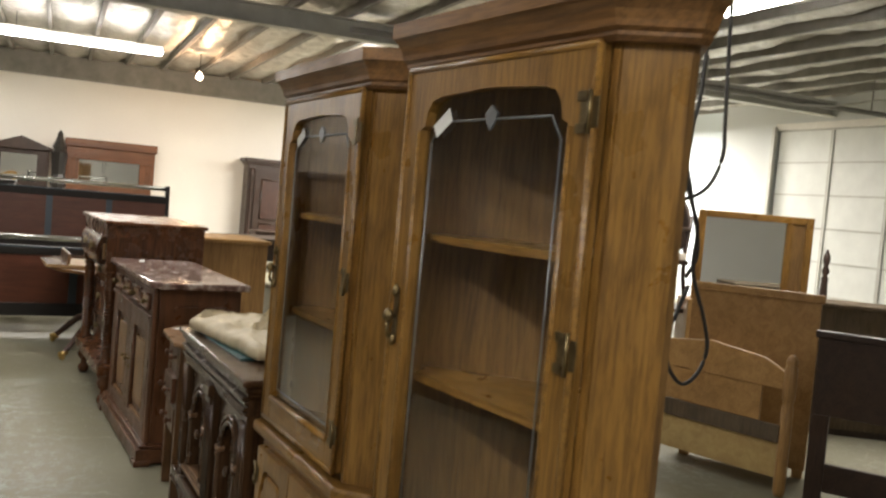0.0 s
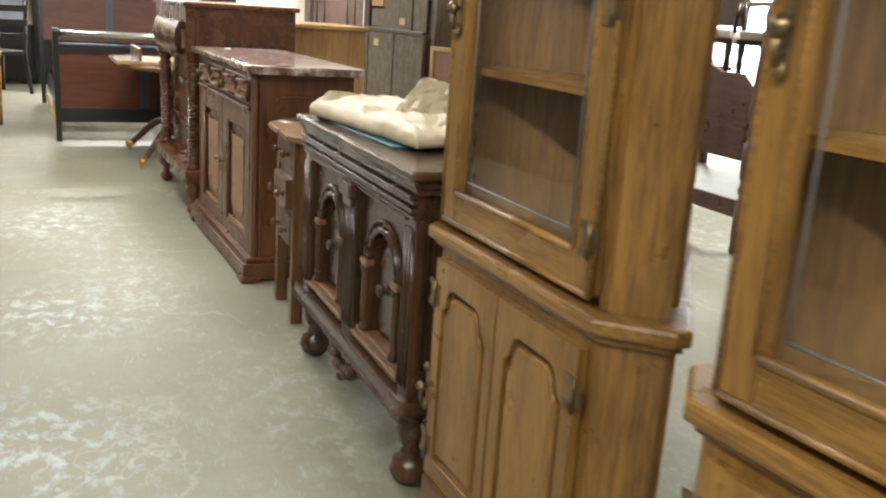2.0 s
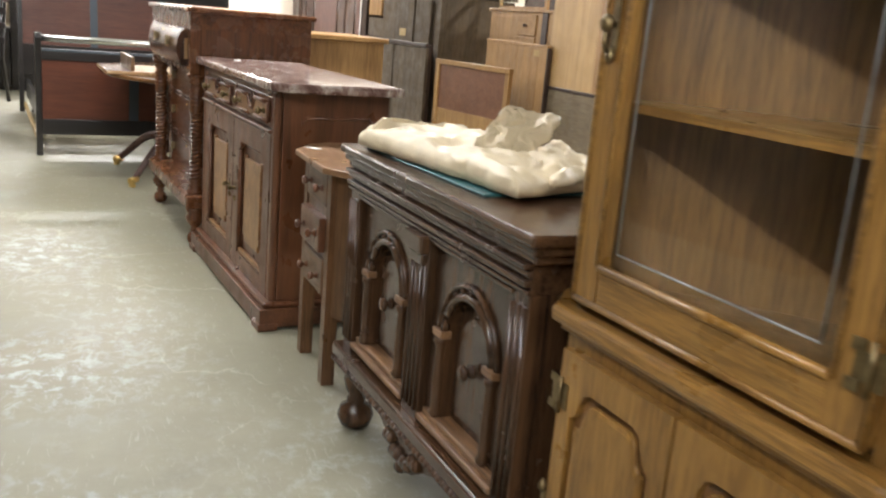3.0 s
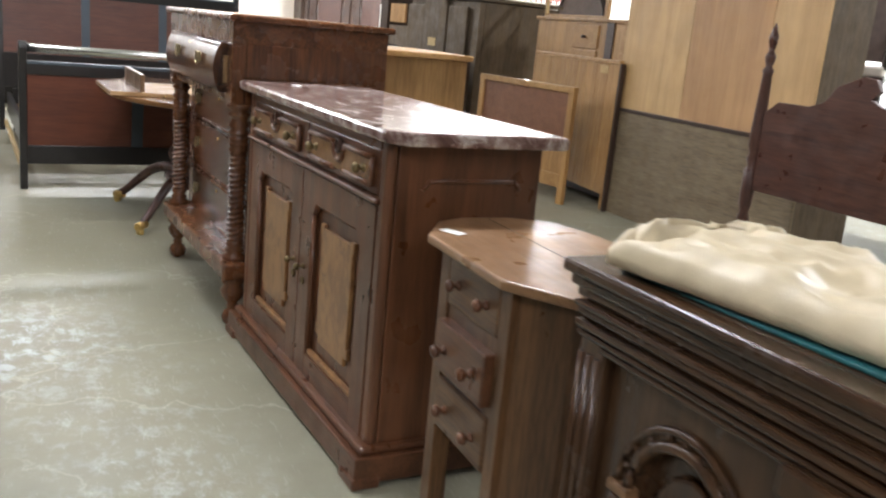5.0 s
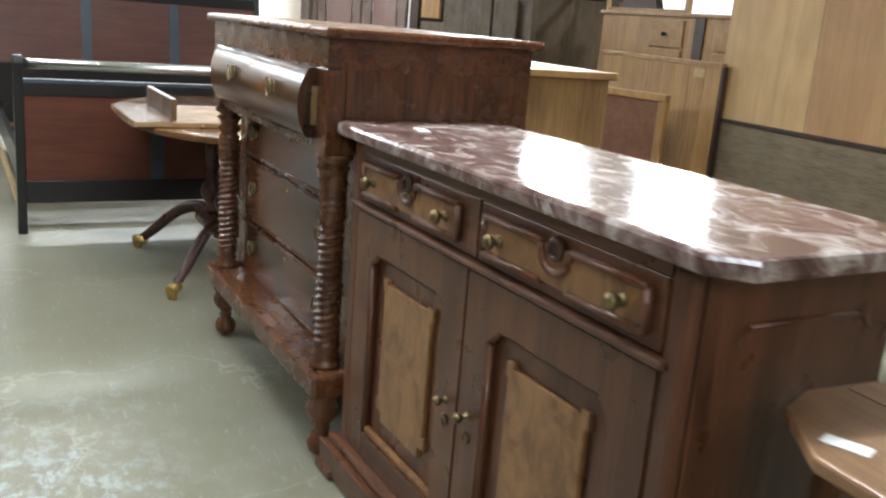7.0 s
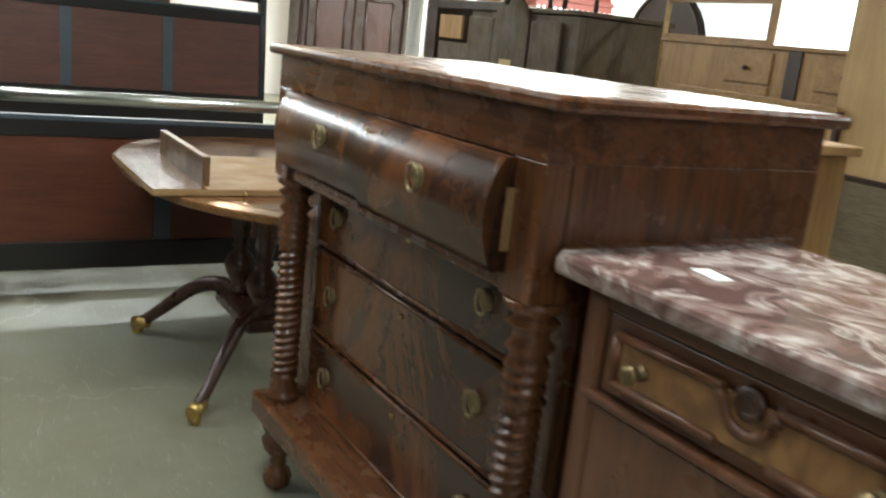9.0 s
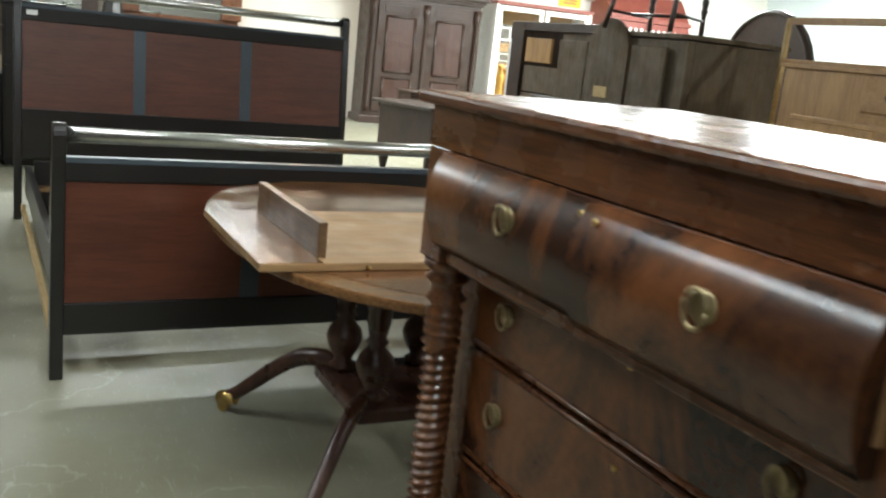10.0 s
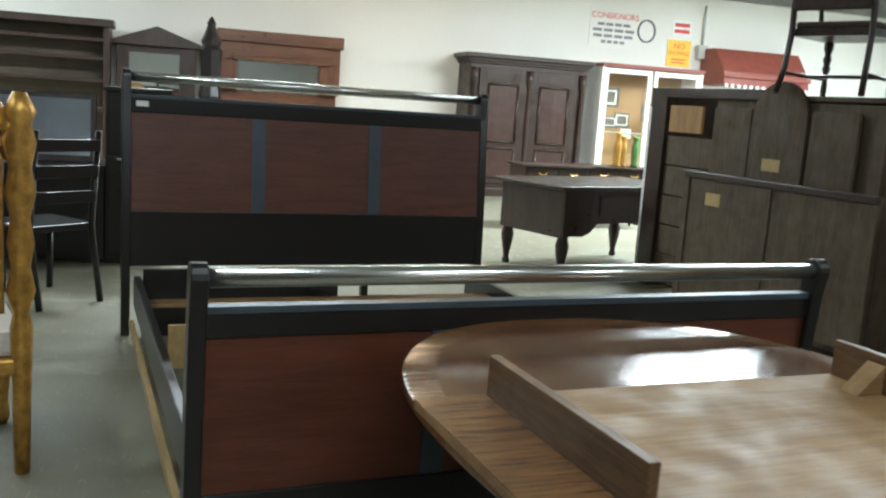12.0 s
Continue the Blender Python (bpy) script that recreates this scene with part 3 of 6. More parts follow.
    for z in (0.86, 1.245, 1.62):
        hinge(d, 0.297, -0.02, z)
    drop_pull(d, -0.27, -0.02, 1.225)
    # cornice in four steps
    steps = [(0.004, 1.728), (0.012, 1.736), (0.012, 1.742), (0.02, 1.748), (0.022, 1.758), (0.028, 1.772), (0.04, 1.786), (0.046, 1.79), (0.046, 1.82)]
    bm = bmesh.new()
    rings = [[bm.verts.new((px, py, z)) for px, py in outline(o)] for o, z in steps]
    for p, r in zip(rings, rings[1:]):
        for k in range(len(p)):
            bm.faces.new((p[k], p[(k + 1) % len(p)], r[(k + 1) % len(p)], r[k]))
    bm.faces.new(rings[0][::-1]), bm.faces.new(rings[-1])
    part("cornice", bm, OAK_DARK, t, "darker moulded cornice")
    return t


corner_cabinet(front(0.981, 1.802, 9.0) @ Matrix.Diagonal((0.955, 1, 1, 1)), "tall golden oak corner cabinet with a leaded glass door")
corner_cabinet(front(0.9365, 2.775, 4.8), "golden oak corner cabinet with leaded glass door beside the sideboard")

# cables that hang down behind the first cabinet
def smooth_path(pts, n=6):
    """A rounded path through a few points."""
    out = []
    for i in range(len(pts) - 1):
        p0, p1, p2, p3 = (Vector(pts[max(0, min(len(pts) - 1, i + k))]) for k in (-1, 0, 1, 2))
        for j in range(n):
            t = j / n
            out.append(0.5 * (2 * p1 + (p2 - p0) * t + (2 * p0 - 5 * p1 + 4 * p2 - p3) * t * t + (3 * p1 - p0 - 3 * p2 + p3) * t ** 3))
    return out + [Vector(pts[-1])]


cable = thing("hanging_cable", pose(1.86, 2.3, 0), "loops of dark cable hanging from the roof", "cable")
for strand in (
    [(0.0, 0, CEIL + 0.1), (-0.02, 0.02, 2.6), (-0.03, 0, 1.9), (-0.05, 0, 1.72), (-0.05, 0, 1.58), (0.0, 0, 1.46), (0.0, 0, 1.34), (0.05, 0, 1.22), (0.075, 0, 1.13), (0.05, 0, 1.06), (0.0, 0, 1.03), (-0.05, 0, 1.08), (-0.06, 0, 1.16), (-0.01, 0, 1.3)],
    [(0.06, 0.03, CEIL + 0.1), (0.05, 0.02, 2.3), (0.055, 0, 1.78), (0.06, 0, 1.66), (0.02, 0, 1.57), (-0.06, 0, 1.53), (-0.12, 0.01, 1.54)],
    [(-0.06, 0.03, CEIL + 0.1), (-0.07, 0, 2.2), (-0.08, 0, 1.75), (-0.035, 0, 1.56), (0.01, 0, 1.4), (-0.015, 0.01, 1.32)],
):
    bm = bmesh.new()
    sweep(bm, smooth_path(strand), 0.0055, 6)
    part("flex", bm, CABLE, cable)


def sideboard(m):
    t = thing("sideboard", m, "dark carved walnut sideboard with two arched doors on ball feet", "sideboard")
    w, d = 0.53, 0.47
    bpart("top", JACO_X, t, (-0.57, 0.57, -0.03, d + 0.02, 0.838, 0.862), bevel=0.007)
    bpart("cornice", JACO_X, t, (-0.558, 0.558, -0.018, d, 0.818, 0.838), (-0.548, 0.548, -0.008, d, 0.80, 0.818), bevel=0.005)
    bpart("frieze", JACO_X, t, (-w, w, 0.0, d, 0.735, 0.80), bevel=0.002)
    bpart("moulding", JACO_X, t, (-w - 0.006, w + 0.006, -0.012, 0.0, 0.772, 0.786), (-w - 0.004, w + 0.004, -0.016, 0.0, 0.752, 0.766), (-w - 0.004, w + 0.004, -0.01, 0.0, 0.736, 0.747), (-w - 0.005, w + 0.005, -0.022, 0.0, 0.788, 0.799), (-w + 0.06, w - 0.06, -0.006, 0.004, 0.722, 0.733), bevel=0.004)
    bpart("carcass", JACO, t, (-w, w, 0.06, d, 0.262, 0.735), bevel=0.002)
    for x0, x1 in ((-w, -w + 0.07), (w - 0.07, w), (-0.05, 0.05)):
        p = bpart("stile", JACO, t, (x0, x1, 0.0, 0.06, 0.262, 0.735), bevel=0.003)
        n = 4 if x1 - x0 > 0.08 else 3
        for i in range(n):
            cx = x0 + (x1 - x0) * (i + 0.5) / n
            bm = bmesh.new()
            sweep(bm, [(cx, -0.001, 0.29), (cx, -0.001, 0.71)], 0.0075, 8)
            part("reed", bm, JACO, p)
    bpart("centre_bracket", JACO, t, (-0.055, 0.055, -0.025, 0.0, 0.69, 0.735), (-0.045, 0.045, -0.015, 0.0, 0.66, 0.69), bevel=0.006)
    for cx in (-0.255, 0.255):
        dr = bpart("door", JACO, t, (cx - 0.2, cx + 0.2, 0.05, 0.0605, 0.31, 0.735), bevel=0)
        arch = [(cx - 0.2, 0.30), (cx - 0.2, 0.73), (cx + 0.2, 0.73), (cx + 0.2, 0.30), (cx + 0.115, 0.30), (cx + 0.115, 0.52)] + arc(cx, 0.52, 0.115, 0, 180, 12)[1:] + [(cx - 0.115, 0.30)]
        ppart("arch", JACO, dr, arch, "y", 0.02, 0.05, 0.0)
        bm = bmesh.new()
        sweep(bm, [(px, 0.018, pz) for px, pz in arc(cx, 0.52, 0.122, 0, 180, 14)], 0.011, 8)
        sweep(bm, [(px, 0.016, pz) for px, pz in arc(cx, 0.52, 0.148, 0, 180, 14)], 0.007, 8)
        for a in range(18, 180, 18):
            px, pz = arc(cx, 0.52, 0.136, a, a, 1)[0]
            turned_y(bm, [(0.007, 0), (0.006, 0.006), (0.002, 0.009)], px, 0.02, pz, 8)
        part("arch_carving", bm, JACO, dr)
        for s in (-1, 1):
            bpart("impost", JACO_LIGHT, dr, (cx + s * 0.13 - 0.026, cx + s * 0.13 + 0.026, 0.002, 0.03, 0.512, 0.53), bevel=0.003)
            bm = bmesh.new()
            lathe(bm, [(0.013, 0.31), (0.018, 0.32), (0.012, 0.335), (0.014, 0.4), (0.012, 0.49), (0.018, 0.5), (0.016, 0.512)], cx + s * 0.13, 0.015, 0, 10)
            part("colonnette", bm, JACO, dr)
        ppart("inner_panel", JACO, dr, [(cx - 0.075, 0.335), (cx - 0.075, 0.52)] + arc(cx, 0.52, 0.075, 180, 0, 10)[1:] + [(cx + 0.075, 0.335)], "y", 0.036, 0.051, 0.006)
        bpart("sill", JACO_LIGHT, dr, (cx - 0.2, cx + 0.2, -0.005, 0.055, 0.275, 0.292), (cx - 0.19, cx + 0.19, 0.008, 0.055, 0.292, 0.31), bevel=0.005)
        knob(dr, cx, 0.036, 0.47, 0.021, JACO)
    bpart("shelf", JACO_X, t, (-0.56, 0.56, -0.025, d, 0.222, 0.262), bevel=0.008)
    bm = bmesh.new()
    for i in range(46):
        cx = -0.54 + i * 0.024
        turned_y(bm, [(0.011, -0.004), (0.011, 0.006), (0.005, 0.011)], cx, -0.018, 0.214, 6)
    part("scalloped_edge", bm, JACO, t)
    apron = [(-0.5, 0.222), (0.5, 0.222), (0.5, 0.19), (0.2, 0.185), (0.12, 0.155), (0.06, 0.12), (0, 0.105), (-0.06, 0.12), (-0.12, 0.155), (-0.2, 0.185), (-0.5, 0.19)]
    ppart("apron", JACO, t, apron, "y", -0.005, 0.02, 0.003)
    bm = bmesh.new()
    for i in range(9):
        a = i - 4
        turned_y(bm, [(0.02, 0), (0.018, 0.012), (0.008, 0.02)], a * 0.024, -0.004, 0.165 - 0.012 * (4 - abs(a)) + 0.012 * (i % 2), 8)
    part("carved_drop", bm, JACO, t, "carved leaf drop on the apron")
    for fx in (-0.49, 0.49):
        for fy in (0.04, d - 0.05):
            bm = bmesh.new()
            lathe(bm, [(0.02, 0), (0.045, 0.012), (0.056, 0.04), (0.048, 0.07), (0.024, 0.084), (0.03, 0.094), (0.022, 0.105), (0.034, 0.125), (0.042, 0.16), (0.034, 0.19), (0.045, 0.2), (0.045, 0.222)], fx, fy, 0, 18)
            part("foot", bm, JACO, t)
    return t


sideboard(front(0.84, 3.695, 3.5) @ Matrix.Diagonal((0.96, 1, 0.985, 1)))


def crumple(u, v, k):
    """Soft folds and sharp creases of a stiff cloth."""
    soft = noise.noise((u * 2.6, v * 2.2, k))
    crease = abs(noise.noise((u * 5 + 0.8 * v, v * 4, k + 7))) + 0.5 * abs(noise.noise((u * 11, v * 9 + u, k + 3)))
    return 0.5 * soft + 0.9 * (0.35 - crease)


def quilted(bm, corners, thick, rise, k, nx=56, ny=40, puff=0.3):
    """A sheet with thickness over four corners (x, y, z), crumpled on top."""
    def base(u, v):
        a, b, c, d = (Vector(p) for p in corners)
        return (a * (1 - u) + b * u) * (1 - v) + (d * (1 - u) + c * u) * v
    grids = []
    for top in (True, False):
        g = []
        for j in range(ny + 1):
            row = []
            for i in range(nx + 1):
                u, v = i / nx, j / ny
                p = base(u, v)
                edge = min(1.0, min(u, 1 - u, v, 1 - v) * 9)
                wob = 0.022 * noise.noise((u * 3.5, v * 3.5, k + 20)) + 0.008 * noise.noise((u * 12, v * 12, k + 30))
                p += Vector((wob, 0.022 * noise.noise((u * 3.5, v * 3.5, k + 40)), 0))
                if top:
                    p.z += thick * (0.3 + 0.7 * edge ** 0.5) * (1 + puff * (1 - u)) + rise * crumple(u, v, k) * (0.35 + 0.65 * edge)
                row.append(bm.verts.new(p))
            g.append(row)
        grids.append(g)
        for j in range(ny):
            for i in range(nx):
                q = (g[j][i], g[j][i + 1], g[j + 1][i + 1], g[j + 1][i])
                bm.faces.new(q if top else q[::-1]).smooth = True
    a, b = grids
    rim = [(0, i) for i in range(nx)] + [(j, nx) for j in range(ny)] + [(ny, i) for i in range(nx, 0, -1)] + [(j, 0) for j in range(ny, 0, -1)]
    for p, q in zip(rim, rim[1:] + rim[:1]):
        bm.faces.new((a[p[0]][p[1]], b[p[0]][p[1]], b[q[0]][q[1]], a[q[0]][q[1]])).smooth = True


def cloth():
    """A folded cream cover in a plastic bag, with one end turned up."""
    bm = bmesh.new()
    quilted(bm, [(-0.24, 0.4, 0), (-0.1, -0.33, 0), (0.2, -0.22, 0), (0.1, 0.42, 0)], 0.05, 0.034, 1, 72, 52)
    quilted(bm, [(-0.06, 0.01, 0.05), (0.03, -0.1, 0.03), (0.15, -0.03, 0.135), (0.02, 0.04, 0.15)], 0.016, 0.03, 5, 40, 32, 0.0)
    quilted(bm, [(-0.02, -0.13, 0.035), (0.0, -0.31, 0.02), (0.2, -0.21, 0.02), (0.2, 0.08, 0.06)], 0.02, 0.03, 6, 30, 26, 0.0)
    quilted(bm, [(-0.225, 0.41, 0.012), (-0.2, 0.34, 0.012), (0.08, 0.34, 0.012), (0.08, 0.415, 0.012)], 0.05, 0.03, 9, 18, 34, 0.0)
    ob = part("folded_cloth", bm, CLOTH)
    ob.matrix_world = pose(1.045, 3.755, 0.86)
    tagged(ob, "crumpled cream cloth bundle lying on a teal folder", "cloth")
    fo = bpart("folder", TEAL, None, (-0.36, 0.3, -0.15, 0.15, 0, 0.006), bevel=0.002)
    fo.matrix_world = pose(1.015, 3.805, 0.8495, 0, 0, -84)
    tagged(fo, "flat teal folder under the cloth", "folder")
    tg = bpart("price_tag", PAPER, None, (-0.03, 0.03, -0.015, 0.015, 0, 0.0015), bevel=0)
    tg.matrix_world = pose(0.87, 4.135, 0.8495, 0, 0, -70)
    tagged(tg, "small white paper price tag on the sideboard", "tag")


cloth()


def sewing_stand(m):
    t = thing("sewing_stand", m, "walnut sewing stand with three drawers and canted side pockets", "sewing stand")
    pts = [(-0.19, -0.02), (0.18, -0.02), (0.335, 0.08), (0.36, 0.16), (0.36, 0.26), (0.28, 0.38), (0.16, 0.42), (-0.16, 0.42), (-0.3, 0.38), (-0.36, 0.28), (-0.36, 0.14), (-0.32, 0.06)]
    top = ppart("top", STAND_TOP_SHEEN, t, pts, "z", 0.716, 0.738, 0.005)
    bpart("lid_gap", BLACK, top, (-0.345, 0.35, 0.205, 0.208, 0.7372, 0.7386), bevel=0)
    bpart("carcass", STAND, t, (-0.15, 0.15, 0.02, 0.39, 0.29, 0.716), bevel=0.002)
    for s in (-1, 1):
        ppart("side_pocket", STAND, t, [(s * 0.15, 0.02), (s * 0.28, 0.09), (s * 0.33, 0.17), (s * 0.33, 0.24), (s * 0.28, 0.33), (s * 0.15, 0.39)], "z", 0.24, 0.716, 0.003)
        for fy in (0.035, 0.375):
            ppart("leg", STAND, t, [(s * 0.15 - 0.022, fy - 0.022), (s * 0.15 + 0.022, fy - 0.022), (s * 0.15 + 0.022, fy + 0.022), (s * 0.15 - 0.022, fy + 0.022)], "z", 0.0, 0.716, 0.002)
    for i, (z, o) in enumerate(((0.595, 0.0), (0.445, 0.02), (0.3, 0.004))):
        d = bpart("drawer", (STAND_X, WALNUT_X, STAND_X)[i], t, (-0.123, 0.123, 0.012 - o, 0.05, z, z + 0.11 + 0.005 * i), bevel=0.004)
        for kx in (-0.07, 0.07):
            knob(d, kx, 0.012 - o, z + 0.055, 0.015, WALNUT)
    bm = bmesh.new()
    box(bm, -0.03, 0.03, -0.015, 0.015, 0, 0.0015)
    tg = part("price_tag", bm, PAPER, t, "white paper price tag")
    tg.matrix_local = pose(-0.2, 0.045, 0.7388, 0, 0, 25)


sewing_stand(front(0.805, 4.65, 1.0))


def panel_door(t, x0, x1, z0, z1, knob_x):
    """A door with a sunk panel, clipped at its upper corners, and a notched burl plaque."""
    a, zt, zb = 0.088, z1 - 0.085, z0 + 0.07
    xl, xr, c = x0 + a, x1 - a, 0.035
    d = ppart("door", WALNUT, t, [(x0, z0), (x0, z1), (x1, z1), (x1, z0), (xr, z0), (xr, zt - c), (xr - c, zt), (xl + c, zt), (xl, zt - c), (xl, z0)], "y", 0.03, 0.06, 0.0)
    bpart("bottom_rail", WALNUT_X, d, (xl, xr, 0.0302, 0.06, z0 + 0.001, zb), bevel=0.003)
    bpart("sunk_panel", WALNUT, d, (xl - 0.01, xr + 0.01, 0.052, 0.058, zb - 0.01, zt + 0.01), bevel=0)
    bm = bmesh.new()
    loop = [(xl, zb), (xl, zt - c), (xl + c, zt), (xr - c, zt), (xr, zt - c), (xr, zb)]
    for p, q in zip(loop, loop[1:]):
        sweep(bm, [(p[0], 0.04, p[1]), (q[0], 0.04, q[1])], 0.009, 6)
    part("moulding", bm, WALNUT, d)
    bpart("sill_bead", BURL, d, (xl, xr, 0.036, 0.053, zb - 0.002, zb + 0.018), bevel=0.006)
    px0, px1, pz0, pz1, n = xl + 0.06, xr - 0.06, zb + 0.09, zt - 0.05, 0.026
    ppart("plaque", BURL, d, [(px0 + n, pz0 - n), (px1 - n, pz0 - n), (px1 - n, pz0), (px1, pz0), (px1, pz0 + n * 1.2), (px1 - 0.008, pz0 + n * 1.2), (px1 - 0.008, pz1 - n * 1.2), (px1, pz1 - n * 1.2), (px1, pz1), (px1 - n, pz1), (px1 - n, pz1 - 0.01), (px0 + n, pz1 - 0.01), (px0 + n, pz1), (px0, pz1), (px0, pz1 - n * 1.2), (px0 + 0.008, pz1 - n * 1.2), (px0 + 0.008, pz0 + n * 1.2), (px0, pz0 + n * 1.2), (px0, pz0), (px0 + n, pz0)], "y", 0.04, 0.053, 0.003, "notched burl veneer plaque")
    knob(d, knob_x, 0.03, 0.44, 0.011, BRONZE)
    bm = bmesh.new()
    turned_y(bm, [(0.013, 0), (0.013, 0.004), (0.008, 0.006), (0.006, 0.003)], knob_x, 0.03, 0.395, 12)
    part("escutcheon", bm, BRONZE, d)


def marble_cabinet(m):
    t = thing("marble_cabinet", m, "walnut washstand cabinet with a red marble top and burl panels", "cabinet")
    c = 0.05
    ppart("marble_top", MARBLE, t, [(-0.655, 0.0), (0.7 - c, 0.0), (0.7, c), (0.7, 0.5), (-0.675, 0.5), (-0.675, 0.02)], "z", 0.904, 0.938, 0.009, "polished red and white marble slab")
    w = 0.61
    bpart("body", WALNUT, t, (-w, w, 0.06, 0.48, 0.1, 0.903), bevel=0.003)
    for x0 in (-w, w - 0.05):
        bpart("face_stile", WALNUT, t, (x0, x0 + 0.05, 0.03, 0.06, 0.1, 0.9028), bevel=0.012)
    bpart("rail", WALNUT_X, t, (-w + 0.05, w - 0.05, 0.031, 0.06, 0.878, 0.9026), (-0.02, 0.02, 0.0312, 0.06, 0.762, 0.878), bevel=0.002)
    bpart("ledge", WALNUT_X, t, (-w + 0.03, w - 0.03, 0.016, 0.06, 0.742, 0.757), bevel=0.005)
    for s in (-1, 1):
        x0, x1 = (0.022, 0.555) if s > 0 else (-0.555, -0.022)
        d = bpart("drawer", WALNUT_X, t, (x0, x1, 0.034, 0.06, 0.76, 0.876), bevel=0.003)
        bpart("burl_front", BURL, d, (x0 + 0.035, x1 - 0.035, 0.026, 0.034, 0.782, 0.852), bevel=0.004)
        mid = (x0 + x1) / 2
        bm = bmesh.new()
        for z in (0.852, 0.782):
            for a, b in ((x0 + 0.03, mid - 0.042), (mid + 0.042, x1 - 0.03)):
                sweep(bm, [(a, 0.026, z), (b, 0.026, z)], 0.008, 8)
        for xx in (x0 + 0.03, x1 - 0.03):
            sweep(bm, [(xx, 0.026, 0.782), (xx, 0.026, 0.852)], 0.008, 8)
        sweep(bm, [(px, 0.025, pz) for px, pz in arc(mid, 0.85, 0.042, 180, 360, 12)], 0.008, 8)
        part("moulding", bm, WALNUT, d)
        bm = bmesh.new()
        turned_y(bm, [(0.022, -0.004), (0.022, 0.006), (0.014, 0.009), (0.012, 0.004)], mid, 0.026, 0.848, 16)
        part("escutcheon", bm, DARK_LEG, d)
        for kx in (x0 + 0.085, x1 - 0.085):
            knob(d, kx, 0.026, 0.817, 0.0155, BRONZE)
    panel_door(t, -0.558, -0.004, 0.105, 0.735, -0.045)
    panel_door(t, 0.004, 0.558, 0.105, 0.735, 0.045)
    bpart("plinth", WALNUT_X, t, (-w - 0.035, w + 0.035, -0.012, 0.485, 0.012, 0.085), bevel=0.004)
    bpart("plinth_moulding", WALNUT_X, t, (-w - 0.022, w + 0.022, 0.005, 0.485, 0.085, 0.108), bevel=0.01)
    for s in (-1, 1):
        bpart("bracket_foot", WALNUT_X, t, (min(s * (w - 0.06), s * (w + 0.042)), max(s * (w - 0.06), s * (w + 0.042)), -0.02, 0.06, 0, 0.03), bevel=0.006)
        bpart("rear_foot", WALNUT_X, t, (min(s * (w - 0.06), s * (w + 0.02)), max(s * (w - 0.06), s * (w + 0.02)), 0.42, 0.484, 0, 0.012), bevel=0)
    # sunk panel on the side that shows
    bm = bmesh.new()
    loop = [(0.13, 0.785), (0.15, 0.808), (0.4, 0.808), (0.42, 0.785)]
    for p, q in zip(loop, loop[1:]):
        sweep(bm, [(w, p[0], p[1]), (w, q[0], q[1])], 0.006, 6)
    part("side_moulding", bm, WALNUT, t)
    bm = bmesh.new()
    box(bm, -0.03, 0.03, -0.015, 0.015, 0, 0.0015)
    part("price_tag", bm, PAPER, t, "white paper price tag").matrix_local = pose(-0.5, 0.16, 0.9385, 0, 0, -12)


marble_cabinet(front(0.662, 5.655, 5.5) @ Matrix.Diagonal((0.985, 1, 1.01, 1)))


def ring_pull(parent, x, y, z):
    bm = bmesh.new()
    turned_y(bm, [(0.022, 0), (0.022, 0.003), (0.016, 0.006), (0.01, 0.004)], x, y, z, 18)
    n = 20
    loop = [(x + 0.018 * math.cos(i * math.tau / n), y - 0.013, z - 0.002 + 0.024 * math.sin(i * math.tau / n)) for i in range(n + 1)]
    sweep(bm, loop, 0.0035, 6)
    return part("ring_pull", bm, PEWTER, parent, "oval brass ring pull")


